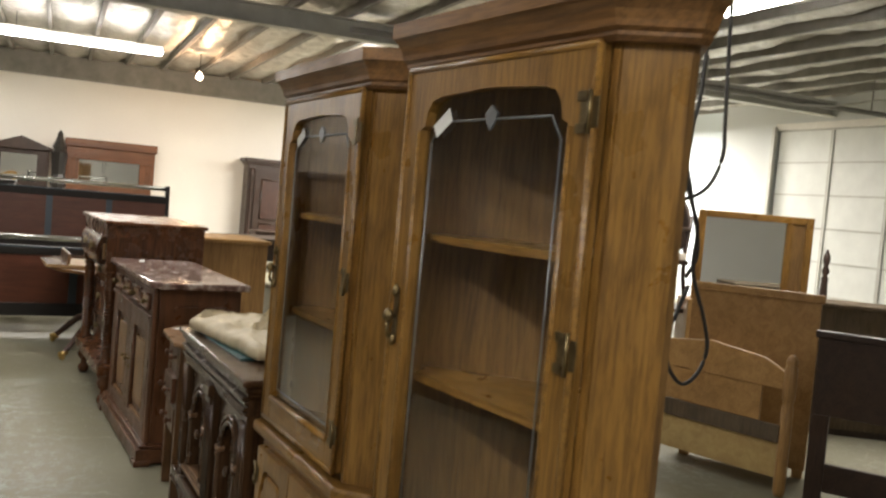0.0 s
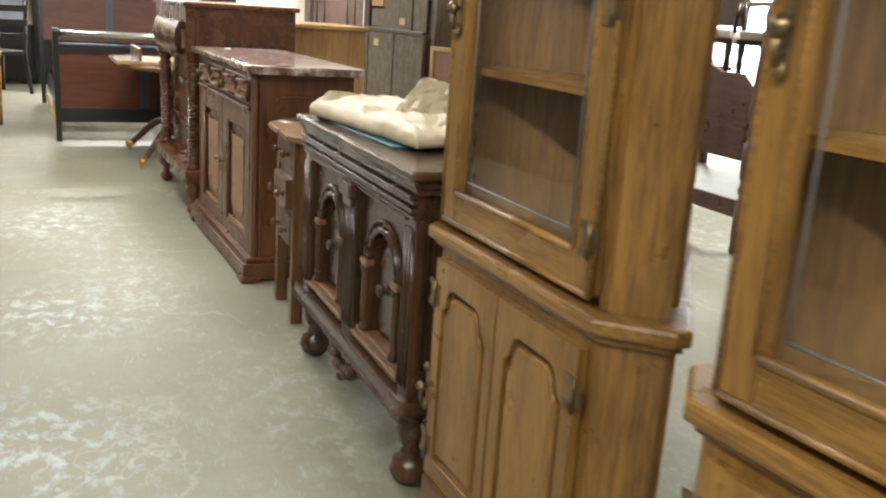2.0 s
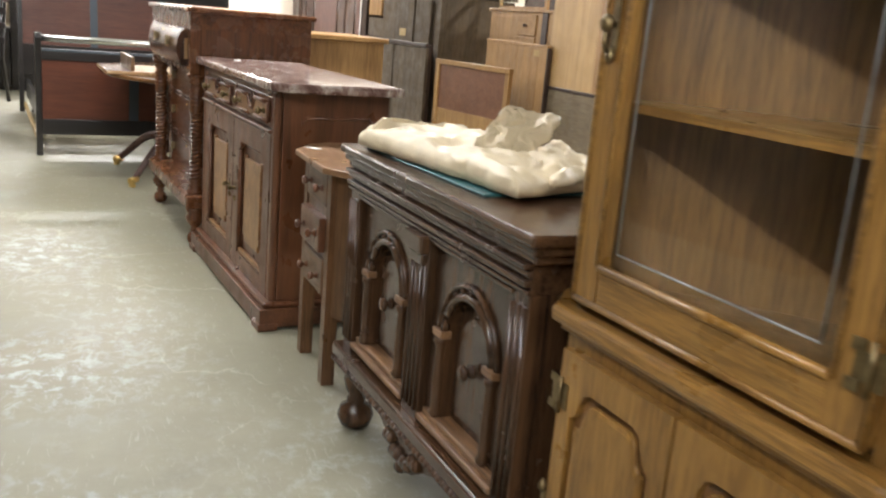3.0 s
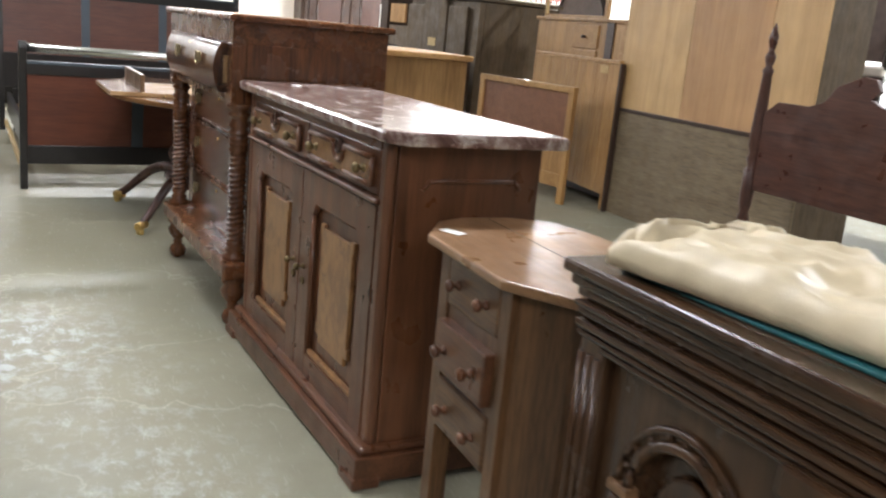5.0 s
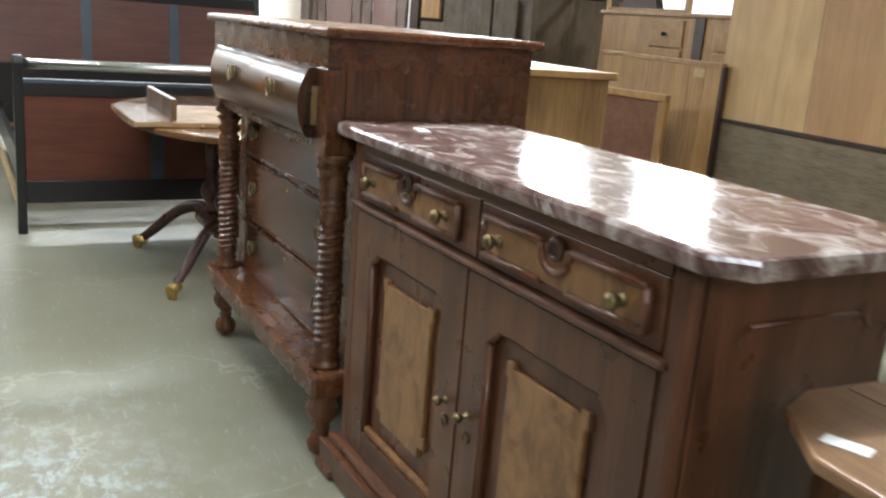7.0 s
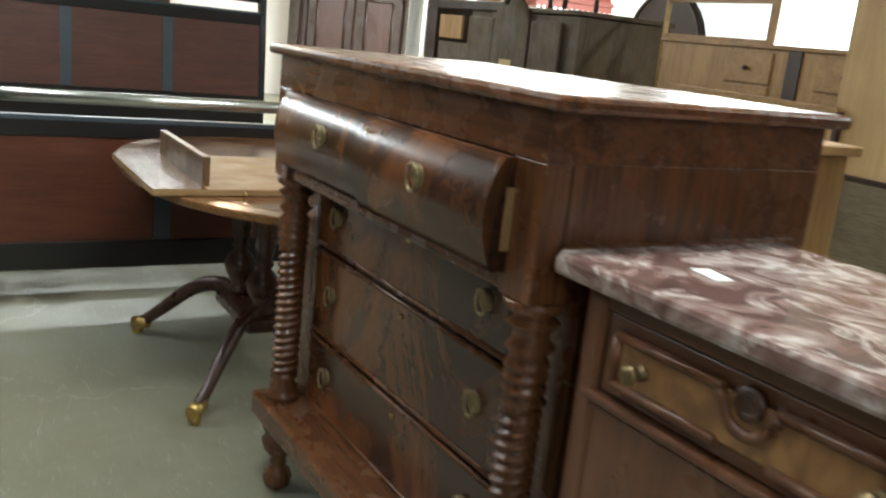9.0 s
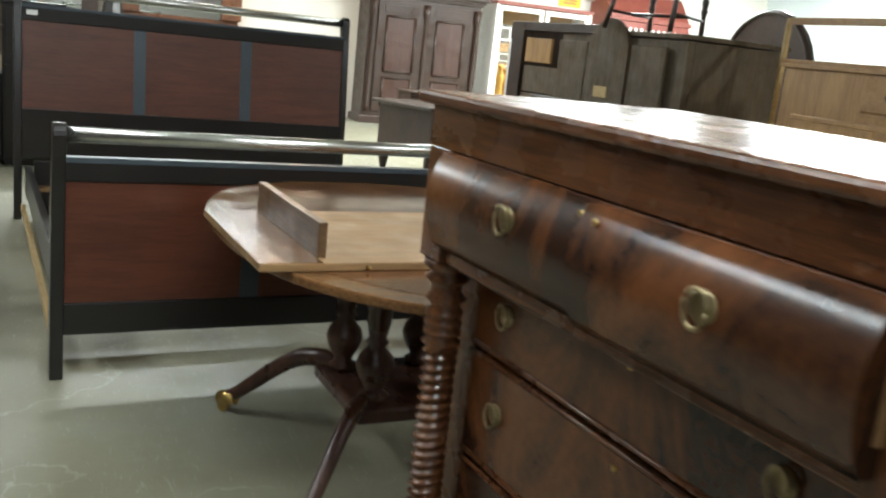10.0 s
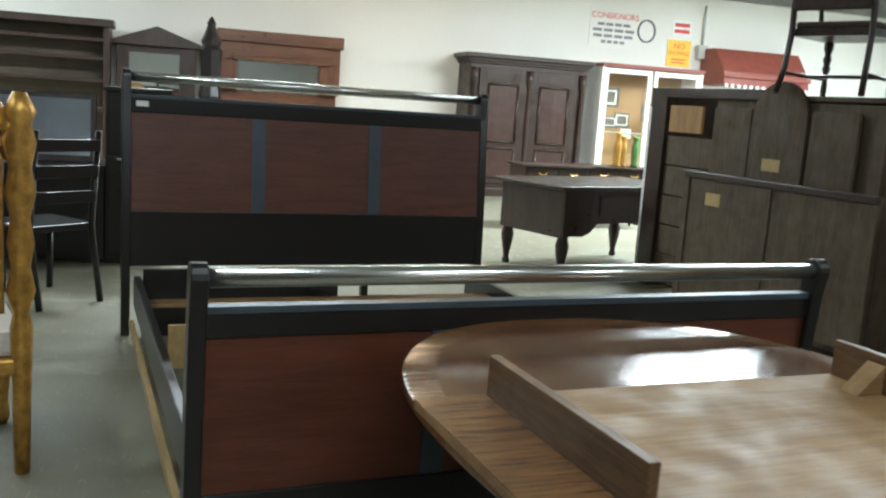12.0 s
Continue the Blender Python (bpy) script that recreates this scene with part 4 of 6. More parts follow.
def empire_chest(m):
    t = thing("empire_chest", m, "tall flame mahogany chest of drawers with spiral-turned columns", "chest of drawers")
    w = 0.56
    bpart("top", MAHOG_X, t, (-0.6, 0.6, -0.02, 0.615, 1.168, 1.193), bevel=0.008)
    bpart("frieze", MAHOG_X, t, (-w, w, 0.0, 0.6, 1.0892, 1.168), bevel=0.002)
    bpart("upper_body", MAHOG, t, (-w, w, 0.05, 0.6, 0.87, 1.09), bevel=0.002)
    for s in (-1, 1):
        bpart("corner_block", MAHOG, t, (min(s * w, s * (w - 0.085)), max(s * w, s * (w - 0.085)), 0.0, 0.05, 0.87, 1.09), bevel=0.003)
    bpart("upper_rail", MAHOG_X, t, (-w + 0.085, w - 0.085, 0.012, 0.05, 0.87, 0.9), bevel=0.004)
    bpart("side_moulding", MAHOG_X, t, (w, w + 0.01, 0.05, 0.56, 0.955, 0.968), bevel=0.003)
    prof = [(0.05, 0.902)] + [(0.004 - 0.038 * math.sin(math.pi * (0.06 + 0.9 * k / 12)) ** 0.7, 0.905 + 0.182 * k / 12) for k in range(13)] + [(0.05, 1.088)]
    for x0, x1 in ((-0.487, -0.0015), (0.0015, 0.487)):
        bm = bmesh.new()
        proud = 0.018 if x0 > 0 else 0.0
        prism(bm, [(py - proud, pz) for py, pz in prof], "x", x0, x1)
        for f in bm.faces:
            f.smooth = len(f.verts) == 4
        bmesh.ops.split_edges(bm, edges=[e for e in bm.edges if any(len(f.verts) > 4 for f in e.link_faces)])
        d = part("drawer", bm, FLAME, t, "bulging flame mahogany drawer front")
        bpart("drawer_end", RAW, d, (x1 if x1 > 0.1 else x0 - 0.003, x1 + 0.003 if x1 > 0.1 else x0, -0.015, 0.03, 0.94, 1.04), bevel=0)
        ring_pull(d, (x0 + x1) / 2 + (0.05 if x0 < 0 else 0.03), -0.033 - proud, 1.018)
        bm = bmesh.new()
        turned_y(bm, [(0.006, 0), (0.006, 0.003), (0.002, 0.004)], (x0 + x1) / 2 + (0.23 if x0 < 0 else -0.2), -0.022 - proud, 1.065, 10)
        part("keyhole", bm, BRASS, d)
    # set-back lower case
    bpart("lower_body", MAHOG, t, (-w, w, 0.115, 0.6, 0.24, 0.87), bevel=0.002)
    for x0 in (-w, w - 0.085):
        bpart("lower_stile", MAHOG, t, (x0, x0 + 0.085, 0.1, 0.115, 0.268, 0.87), bevel=0.002)
    for z0, z1 in ((0.712, 0.862), (0.482, 0.692), (0.278, 0.462)):
        d = bpart("drawer", FLAME, t, (-0.475, 0.475, 0.096, 0.12, z0, z1), bevel=0.004)
        bm = bmesh.new()
        for z in (z0, z1):
            sweep(bm, [(-0.475, 0.096, z), (0.475, 0.096, z)], 0.006, 6)
        part("cockbead", bm, MAHOG_X, d)
        for kx in (-0.36, 0.31):
            ring_pull(d, kx, 0.096, (z0 + z1) / 2 + 0.01)
        bm = bmesh.new()
        turned_y(bm, [(0.006, 0), (0.006, 0.003), (0.002, 0.004)], 0, 0.096, z1 - 0.03, 10)
        part("keyhole", bm, BRASS, d)
    bpart("plinth", MAHOG_X, t, (-0.59, 0.59, -0.015, 0.6, 0.2, 0.268), bevel=0.01)
    bpart("gallery", MAHOG_X, t, (-0.46, 0.46, 0.03, 0.1, 0.268, 0.274), bevel=0.002)
    for s in (-1, 1):
        cx = s * 0.515
        bm = bmesh.new()
        prof = [(0.044, 0.268), (0.044, 0.285), (0.028, 0.295), (0.038, 0.306), (0.026, 0.318), (0.036, 0.33), (0.03, 0.34)]
        prof += [(0.032, 0.34 + i * 0.345 / 130) for i in range(1, 130)]
        prof += [(0.03, 0.687), (0.041, 0.697), (0.03, 0.708), (0.038, 0.715), (0.038, 0.722), (0.031, 0.728), (0.038, 0.735), (0.038, 0.742), (0.031, 0.748), (0.038, 0.755), (0.038, 0.762), (0.028, 0.775), (0.042, 0.79), (0.03, 0.805), (0.034, 0.82), (0.046, 0.832), (0.03, 0.842), (0.05, 0.855), (0.05, 0.87)]
        lathe(bm, prof, cx, 0.045, 0, 24, lambda th, z, s=s: 0.0042 * math.sin(2 * th - (z - 0.34) * 300) if 0.342 < z < 0.684 else 0.0)
        part("spiral_column", bm, MAHOG, t, "spiral-turned mahogany column")
        for fy in (0.045, 0.54):
            bm = bmesh.new()
            lathe(bm, [(0.02, 0), (0.034, 0.012), (0.04, 0.035), (0.032, 0.058), (0.018, 0.068), (0.024, 0.08), (0.018, 0.09), (0.042, 0.12), (0.048, 0.145), (0.036, 0.165), (0.046, 0.178), (0.05, 0.2)], cx, fy, 0, 18)
            part("foot", bm, MAHOG, t)


empire_chest(front(0.524, 6.865, 5.2) @ Matrix.Diagonal((0.99, 1, 0.985, 1)))

# light wooden chest behind it
lc = thing("low_wardrobe", pose(1.16, 6.95, 0, 0, 0, 4), "honey maple chest standing behind the mahogany chest", "chest")
bpart("carcass", MAPLE, lc, (0.03, 0.5, -0.25, 0.35, 0.06, 1.06), bevel=0.004)
bpart("top", MAPLE_Y, lc, (0.02, 0.52, -0.27, 0.37, 1.06, 1.085), bevel=0.004)
bpart("plinth", MAPLE_Y, lc, (0.035, 0.495, -0.245, 0.345, 0, 0.06), bevel=0.002)


def pedestal_table(m):
    t = thing("pedestal_table", m, "oval mahogany pedestal table with brass caster feet", "table")
    def oval(a, b, n=72):
        return [(a * abs(math.cos(k)) ** 0.84 * (1 if math.cos(k) >= 0 else -1), b * abs(math.sin(k)) ** 0.84 * (1 if math.sin(k) >= 0 else -1)) for k in (i * math.tau / n for i in range(n))]
    ppart("top", TABLE_EDGE, t, oval(0.635, 0.82), "z", 0.722, 0.748, 0.006)
    ppart("field", TABLE, t, oval(0.56, 0.745), "z", 0.748, 0.7492, 0.0, "glossy mahogany field inside a lighter crossband")
    ox, oy = -0.06, 0.02
    bpart("bearer", DARK_LEG, t, (ox - 0.3, ox + 0.3, oy - 0.3, oy + 0.3, 0.68, 0.722), bevel=0.004)
    bpart("platform", DARK_LEG, t, (ox - 0.2, ox + 0.2, oy - 0.2, oy + 0.2, 0.2, 0.25), bevel=0.012)
    for sx in (-1, 1):
        for sy in (-1, 1):
            bm = bmesh.new()
            lathe(bm, [(0.04, 0.25), (0.045, 0.27), (0.026, 0.285), (0.05, 0.33), (0.058, 0.36), (0.05, 0.39), (0.024, 0.42), (0.034, 0.435), (0.026, 0.45), (0.036, 0.5), (0.038, 0.6), (0.028, 0.65), (0.042, 0.665), (0.042, 0.69)], ox + sx * 0.13, oy + sy * 0.13, 0, 16)
            part("baluster", bm, DARK_LEG, t)
            bm = bmesh.new()
            path = []
            for i in range(13):
                u = i / 12
                rr = 0.17 + 0.42 * u
                z = 0.235 + 0.13 * math.sin(u * math.pi * 0.95) * (1 - u) - 0.19 * u ** 1.25
                path.append((ox + sx * rr * 0.72, oy + sy * rr * 0.72, z))
            sweep(bm, path, 0.035, 10, 0.8, 0.6)
            leg = part("leg", bm, DARK_LEG, t)
            ex, ey, ez = path[-1]
            bm = bmesh.new()
            sweep(bm, [(ex - sx * 0.03, ey - sy * 0.03, ez + 0.012), (ex + sx * 0.013, ey + sy * 0.013, ez - 0.002)], 0.026, 8, 0.9)
            part("brass_cap", bm, BRASS, leg, "brass toe cap")
            bm = bmesh.new()
            sweep(bm, [(ex - 0.01 * sy, ey + 0.01 * sx, 0.017), (ex + 0.01 * sy, ey - 0.01 * sx, 0.017)], 0.017, 12)
            sweep(bm, [(ex, ey, 0.02), (ex, ey, ez)], 0.007, 6)
            part("caster", bm, BRASS, leg, "small brass caster")


pedestal_table(pose(0.83, 8.25, 0, 0, 0, 4.5) @ Matrix.Diagonal((1, 1, 0.965, 1)))

APRON = wood("apron_oak", (0.16, 0.09, 0.04), (0.085, 0.047, 0.021), "y", 0.4)
leaf = thing("table_leaf", pose(0.84, 8.1, 0.7232, 0, 0, 4.5), "spare table leaf lying upside down with apron boards up", "table leaf")
bpart("board", RAW, leaf, (-0.64, 0.68, -0.3, 0.31, 0, 0.02), bevel=0.003)
bpart("veneered_end", TABLE_EDGE, leaf, (-0.64, -0.49, -0.298, 0.308, 0.0195, 0.0212), bevel=0)
for ax in (-0.49, 0.4):
    bpart("apron_board", APRON, leaf, (ax, ax + 0.022, -0.25, 0.3, 0.0202, 0.105), bevel=0.002)
bm = bmesh.new()
prism(bm, [(0.33, 0.021), (0.4, 0.021), (0.4, 0.085)], "y", 0.15, 0.2)
part("glue_block", bm, RAW, leaf)
for px in (-0.38, 0.25):
    bm = bmesh.new()
    turned_y(bm, [(0.005, 0), (0.005, 0.015), (0.002, 0.018)], px, -0.3, 0.01, 8)
    part("peg", bm, BRASS, leaf)


def bed_end(parent, name, y, w, roll, foot_z, pan0, pan1, rail1, tube_z, lean):
    """A sleigh bed end: leaning posts, three red panels, a bright top rail."""
    e = bpart(name, EBONY, parent, (-w, w, y - 0.02, y + 0.02, foot_z, pan0), (-w, w, y - 0.02 + lean * 0.6, y + 0.02 + lean * 0.6, pan1, rail1), bevel=0.004)
    p = ppart("panel", RED_PANEL, e, [(y - 0.012, pan0), (y + 0.012, pan0), (y + 0.012 + lean * 0.6, pan1), (y - 0.012 + lean * 0.6, pan1)], "x", -w, w, 0, "red-brown stained panel")
    for bx in (-w / 3, w / 3):
        ppart("band", STRIP, e, [(y - 0.016, pan0), (y - 0.01, pan0), (y - 0.01 + lean * 0.6, pan1), (y - 0.016 + lean * 0.6, pan1)], "x", bx - 0.035, bx + 0.035)
    ppart("lip", STRIP, e, [(y - 0.024 + lean * 0.6, rail1 - 0.012), (y + 0.02 + lean * 0.6, rail1 - 0.012), (y + 0.02 + lean * 0.6, rail1 + 0.006), (y - 0.024 + lean * 0.6, rail1 + 0.006)], "x", -w, w)
    bm = bmesh.new()
    sweep(bm, [(-w, y + lean, tube_z), (w, y + lean, tube_z)], 0.026, 14)
    part("top_rail", bm, STEEL, e, "bright rounded top rail")
    for s in (-1, 1):
        n = 12
        lo, hi = [], []
        for i in range(n + 1):
            u = i / n
            z = tube_z * u
            yy = y + lean * u ** 2.2
            wd = 0.038 - 0.006 * u
            lo.append((yy - wd, z))
            hi.append((yy + wd, z))
        capz = arc(y + lean, tube_z, 0.04, 180, 0, 8)
        ppart("post", EBONY, e, lo[:-1] + capz + hi[::-1][1:], "x", s * w - 0.022 + s * 0.02, s * w + 0.022 + s * 0.02, 0.004)
    return e


bed = thing("sleigh_bed", pose(0.765, 9.11, 0, 0, 0, 5.4), "dark lacquered sleigh bed with red-brown panels and no mattress", "bed")
bed_end(bed, "footboard", 0.0, 0.965, 0, 0.155, 0.27, 0.7, 0.775, 0.855, -0.05)
hb = bed_end(bed, "headboard", 2.62, 0.985, 0, 0.37, 0.66, 1.165, 1.25, 1.345, 0.08)
bm = bmesh.new()
box(bm, -0.03, 0.03, -0.002, 0, -0.014, 0.014)
part("price_tag", bm, PAPER, hb, "white paper price tag").matrix_local = pose(-0.93, 2.64, 1.21)
for s in (-1, 1):
    r = bpart("side_rail", EBONY, bed, (min(s * 0.93, s * 0.965), max(s * 0.93, s * 0.965), 0.03, 2.6, 0.16, 0.32), bevel=0.004)
    bpart("ledger", PINE, r, (min(s * 0.966, s * 0.99), max(s * 0.966, s * 0.99), 0.05, 2.55, 0.06, 0.1), bevel=0.002, label="pale pine strip along the rail")
    bpart("ledger_stay", PINE, r, (min(s * 0.966, s * 0.99), max(s * 0.966, s * 0.99), 0.2, 0.25, 0.1, 0.17), bevel=0)
bpart("lower_panel", EBONY, bed, (-0.92, 0.13, 2.56, 2.585, 0.0, 0.36), bevel=0.003, label="black board below the headboard")
bpart("centre_leg", EBONY, bed, (0.27, 0.31, 2.57, 2.61, 0.0, 0.37), bevel=0.002)
bpart("slat_board", PINE, bed, (-0.925, -0.3, 1.2, 1.22, 0.24, 0.41), bevel=0.002, label="loose light plywood board standing on edge between the rails")
bpart("slat", RAW, bed, (-0.925, 0.925, 0.5, 0.6, 0.24, 0.26), bevel=0.002)
bpart("slat", RAW, bed, (-0.925, 0.925, 2.2, 2.3, 0.24, 0.26), bevel=0.002)
bpart("centre_beam", EBONY, bed, (-0.03, 0.03, 0.02, 2.6, 0.18, 0.24), bevel=0.002)


# ---- stand-ins across the aisle, added to darken reflections in the glass doors ----
def aisle_stand_in(m):
    t = thing("stand_in_cabinet", m, "unseen dark wooden two-door stand-in cabinet facing the aisle", "cabinet", "cabinets across the aisle")
    bpart("body", DARK, t, (-0.75, 0.75, 0.02, 0.5, 0.08, 1.62), bevel=0.005)
    bpart("plinth", DARK_Y, t, (-0.77, 0.77, 0.0, 0.5, 0, 0.08), bevel=0.006)
    bpart("cornice", DARK_Y, t, (-0.79, 0.79, -0.03, 0.52, 1.62, 1.7), bevel=0.012)
    for s in (-1, 1):
        d = bpart("door", DARK, t, (min(s * 0.01, s * 0.72), max(s * 0.01, s * 0.72), 0.0, 0.02, 0.12, 1.58), bevel=0.004)
        bpart("panel", DARK_Y, d, (s * 0.365 - 0.24, s * 0.365 + 0.24, -0.006, 0.0, 0.25, 1.45), bevel=0.002)
        knob(d, s * 0.07, 0.0, 0.85, 0.016, BRONZE)
    return t


ac = aisle_stand_in(pose(-2.25, 4.0, 0, 0, 0, 90))
for k in range(1, 5):
    copy_thing(ac, pose(-2.25 - 0.06 * (k % 2), 4.0 + 1.75 * k, 0, 0, 0, 90))


# ---- the second row, seen from behind ----
def side(x, y, turn=0.0):
    """The pose of a thing whose broad face looks back to the aisle: local x runs along the row, local y away from the aisle."""
    return pose(x, y, 0, 0, 0, -90 + turn)


def hutch_back(m):
    t = thing("hutch", m, "tall hutch turned round, bare plywood back over a grey base", "hutch")
    bpart("base_back", GREY_BACK, t, (-0.9, 0.9, 0.0, 0.02, 0.0, 0.74), bevel=0.002)
    bpart("base", DUSTY, t, (-0.89, 0.89, 0.02, 0.45, 0.0, 0.74), bevel=0.003)
    bpart("joint", DARK, t, (-0.91, 0.91, -0.008, 0.46, 0.74, 0.765), bevel=0.003)
    bpart("upper_back", PLY, t, (-0.9, -0.2, 0.01, 0.025, 0.765, 1.95), bevel=0.001)
    bpart("upper_back", PLY_RED, t, (-0.196, 0.5, 0.01, 0.025, 0.765, 1.95), bevel=0.001)
    bpart("upper_back", PLY, t, (0.504, 0.9, 0.01, 0.025, 0.765, 1.95), bevel=0.001)
    bpart("upper_case", DUSTY, t, (-0.89, 0.89, 0.025, 0.35, 0.765, 1.96), bevel=0.003)


hutch_back(side(3.735, 7.7, 2.2))


def board_end(name, m, w, h, style, label):
    """A bed end: a framed or planked board on two feet."""
    t = thing(name, m, label, "bed end")
    if style == "planks":
        n = 9
        for i in range(n):
            x0 = -w / 2 + w * i / n
            bpart("plank", MAPLE, t, (x0, x0 + w / n - 0.003, 0.0, 0.02, 0.12, h - 0.03), bevel=0.002)
        bpart("cap", MAPLE_Y, t, (-w / 2 - 0.01, w / 2 + 0.01, -0.006, 0.03, h - 0.03, h), bevel=0.004)
        for s in (-1, 1):
            bpart("foot", MAPLE, t, (s * (w / 2 - 0.05) - 0.03, s * (w / 2 - 0.05) + 0.03, 0.021, 0.05, 0, h - 0.05), bevel=0.002)
        bpart("stile", DARK, t, (w / 2 + 0.002, w / 2 + 0.03, -0.002, 0.03, 0, h - 0.02), bevel=0.002)
        bpart("label_patch", PINE, t, (w / 2 - 0.28, w / 2 - 0.16, -0.003, 0.0, h - 0.1, h - 0.045), bevel=0)
    else:
        for s in (-1, 1):
            bpart("post", MAPLE, t, (s * (w / 2 - 0.03) - 0.03, s * (w / 2 - 0.03) + 0.03, -0.01, 0.03, 0, h), bevel=0.004)
        bpart("top_rail", MAPLE_Y, t, (-w / 2, w / 2, -0.014, 0.034, h - 0.035, h + 0.01), bevel=0.004)
        bpart("panel", PANEL_BROWN, t, (-w / 2 + 0.06, w / 2 - 0.06, 0.004, 0.016, 0.42, h - 0.035), bevel=0)
        bpart("lower_panel", MAPLE, t, (-w / 2 + 0.06, w / 2 - 0.06, 0.002, 0.018, 0.22, 0.42), bevel=0.002)
        bpart("bottom_rail", MAPLE_Y, t, (-w / 2 + 0.06, w / 2 - 0.06, -0.004, 0.024, 0.12, 0.22), bevel=0.003)
    return t


board_end("headboard", side(3.72, 9.3, -4.5), 1.5, 1.09, "planks", "planked honey maple headboard leaning among bed parts")
board_end("footboard", side(3.32, 9.31, 12), 1.15, 0.86, "frame", "framed maple footboard with a brown panel")


def highboy(m):
    t = thing("dresser", m, "light wooden dresser with pairs of small drawers", "dresser")
    bpart("carcass", MAPLE, t, (-0.95, 0.95, 0.02, 0.5, 0.1, 1.36), bevel=0.003)
    bpart("top", MAPLE_Y, t, (-0.97, 0.97, 0.0, 0.52, 1.36, 1.385), bevel=0.004)
    bpart("plinth", DARK_Y, t, (-0.93, 0.93, 0.04, 0.48, 0, 0.1), bevel=0)
    for c, (x0, x1) in enumerate(((-0.3, 0.08), (0.42, 0.86))):
        for r in range(4):
            z = 0.55 + r * 0.2
            d = bpart("drawer", MAPLE_Y, t, (x0, x1, 0.006, 0.02, z, z + 0.185), bevel=0.004)
            knob(d, (x0 + x1) / 2, 0.006, z + 0.09, 0.016, DARK)
    bpart("dark_stile", DARK, t, (0.2, 0.3, 0.008, 0.02, 0.1, 1.36), bevel=0)


highboy(side(3.9, 9.38, 0))
mf = thing("mirror_frame", side(4.15, 10.1, 0), "empty light wooden mirror frame on the dresser", "frame")
bpart("upright", PINE, mf, (-0.55, -0.52, -0.01, 0.02, 0.0, 1.68), bevel=0.003)
bpart("upright", MAPLE, mf, (0.48, 0.53, -0.01, 0.02, 1.3855, 1.68), bevel=0.003)
bpart("top_rail", MAPLE_Y, mf, (-0.52, 0.48, -0.01, 0.02, 1.64, 1.685), bevel=0.003)
bpart("bottom_rail", MAPLE_Y, mf, (-0.52, 0.48, -0.01, 0.02, 1.3855, 1.42), bevel=0.003)



def panel_back(m):
    t = thing("buffet", m, "low buffet turned round, dusty two-panel back with labels", "buffet")
    bpart("back_panel", DUSTY, t, (-0.74, -0.02, 0.006, 0.02, 0.1, 1.0), bevel=0)
    bpart("back_panel", DUSTY, t, (0.02, 0.74, 0.006, 0.02, 0.1, 1.0), bevel=0)
    bpart("rail", DARK_Y, t, (-0.8, 0.8, -0.01, 0.03, 1.0, 1.05), bevel=0.008)
    bpart("stile", DUSTY, t, (-0.8, -0.74, -0.004, 0.03, 0, 1.0), bevel=0.003)
    bpart("stile", DUSTY, t, (0.74, 0.8, -0.004, 0.03, 0, 1.0), bevel=0.003)
    bpart("stile", DUSTY, t, (-0.02, 0.02, -0.004, 0.02, 0.1, 1.0), bevel=0.003)
    bpart("carcass", DARK, t, (-0.78, 0.78, 0.03, 0.08, 0.06, 1.04), bevel=0.003)
    for x, z in ((-0.5, 0.86),):
        bpart("label_patch", PINE, t, (x - 0.07, x + 0.07, 0.003, 0.006, z - 0.045, z + 0.045), bevel=0)


panel_back(side(3.27, 11.45, 7.5) @ Matrix.Diagonal((1, 1, 0.93, 1)))


def tall_back(m):
    t = thing("dresser_with_mirror", m, "tall dark dresser seen from behind with a folding arched mirror", "dresser")
    bpart("frame", DARK, t, (-1.15, -0.95, 0.0, 0.5, 0, 1.55), (-0.95, 0.35, 0.0, 0.06, 1.48, 1.55), bevel=0.004)
    bpart("backboard", DUSTY, t, (-0.4, 0.35, 0.03, 0.05, 0.05, 1.48), bevel=0.002)
    for k in range(5):
        bpart("drawer_back", DUSTY, t, (-0.945, -0.405, 0.03 + 0.004 * (k % 2), 0.05, 0.05 + k * 0.23, 0.268 + k * 0.23), bevel=0.003)
    bpart("upper_board", MAPLE, t, (-0.93, -0.55, 0.025, 0.05, 1.22, 1.42), bevel=0.002)
    for x0 in (-0.34, 0.56):
        bpart("side_wing", DUSTY, t, (x0, x0 + 0.38, -0.04, -0.02, 0.75, 1.42), bevel=0.01)
    ppart("arched_back", DUSTY, t, [(0.06, 0.7), (0.06, 1.36)] + arc(0.3, 1.36, 0.24, 180, 0, 14) + [(0.54, 0.7)], "y", -0.05, -0.02, 0.004)
    bpart("label_patch", PINE, t, (0.2, 0.36, -0.055, -0.05, 1.02, 1.1), bevel=0)
    bpart("cupboard", DUSTY, t, (0.35, 1.1, 0.0, 0.06, 0, 1.47), (-0.4, 1.1, 0.061, 0.9, 0, 1.47), bevel=0.004)
    bpart("cupboard_top", DUSTY, t, (0.33, 1.13, -0.02, 0.92, 1.48, 1.512), (-0.42, 0.33, 0.1, 0.92, 1.48, 1.512), bevel=0.004)


tall_back(side(3.48, 12.0, 6))


pk = thing("leaning_plank", side(3.37, 13.14, 6), "pale unpainted plank standing against the tall dresser", "plank")
bpart("plank", WHITE, pk, (-0.016, 0.016, -0.012, 0.012, 0.0, 1.4), bevel=0.003)


UPH = plain("dark_upholstery", (0.06, 0.04, 0.032), 0.8, 0, 0.2, 20)


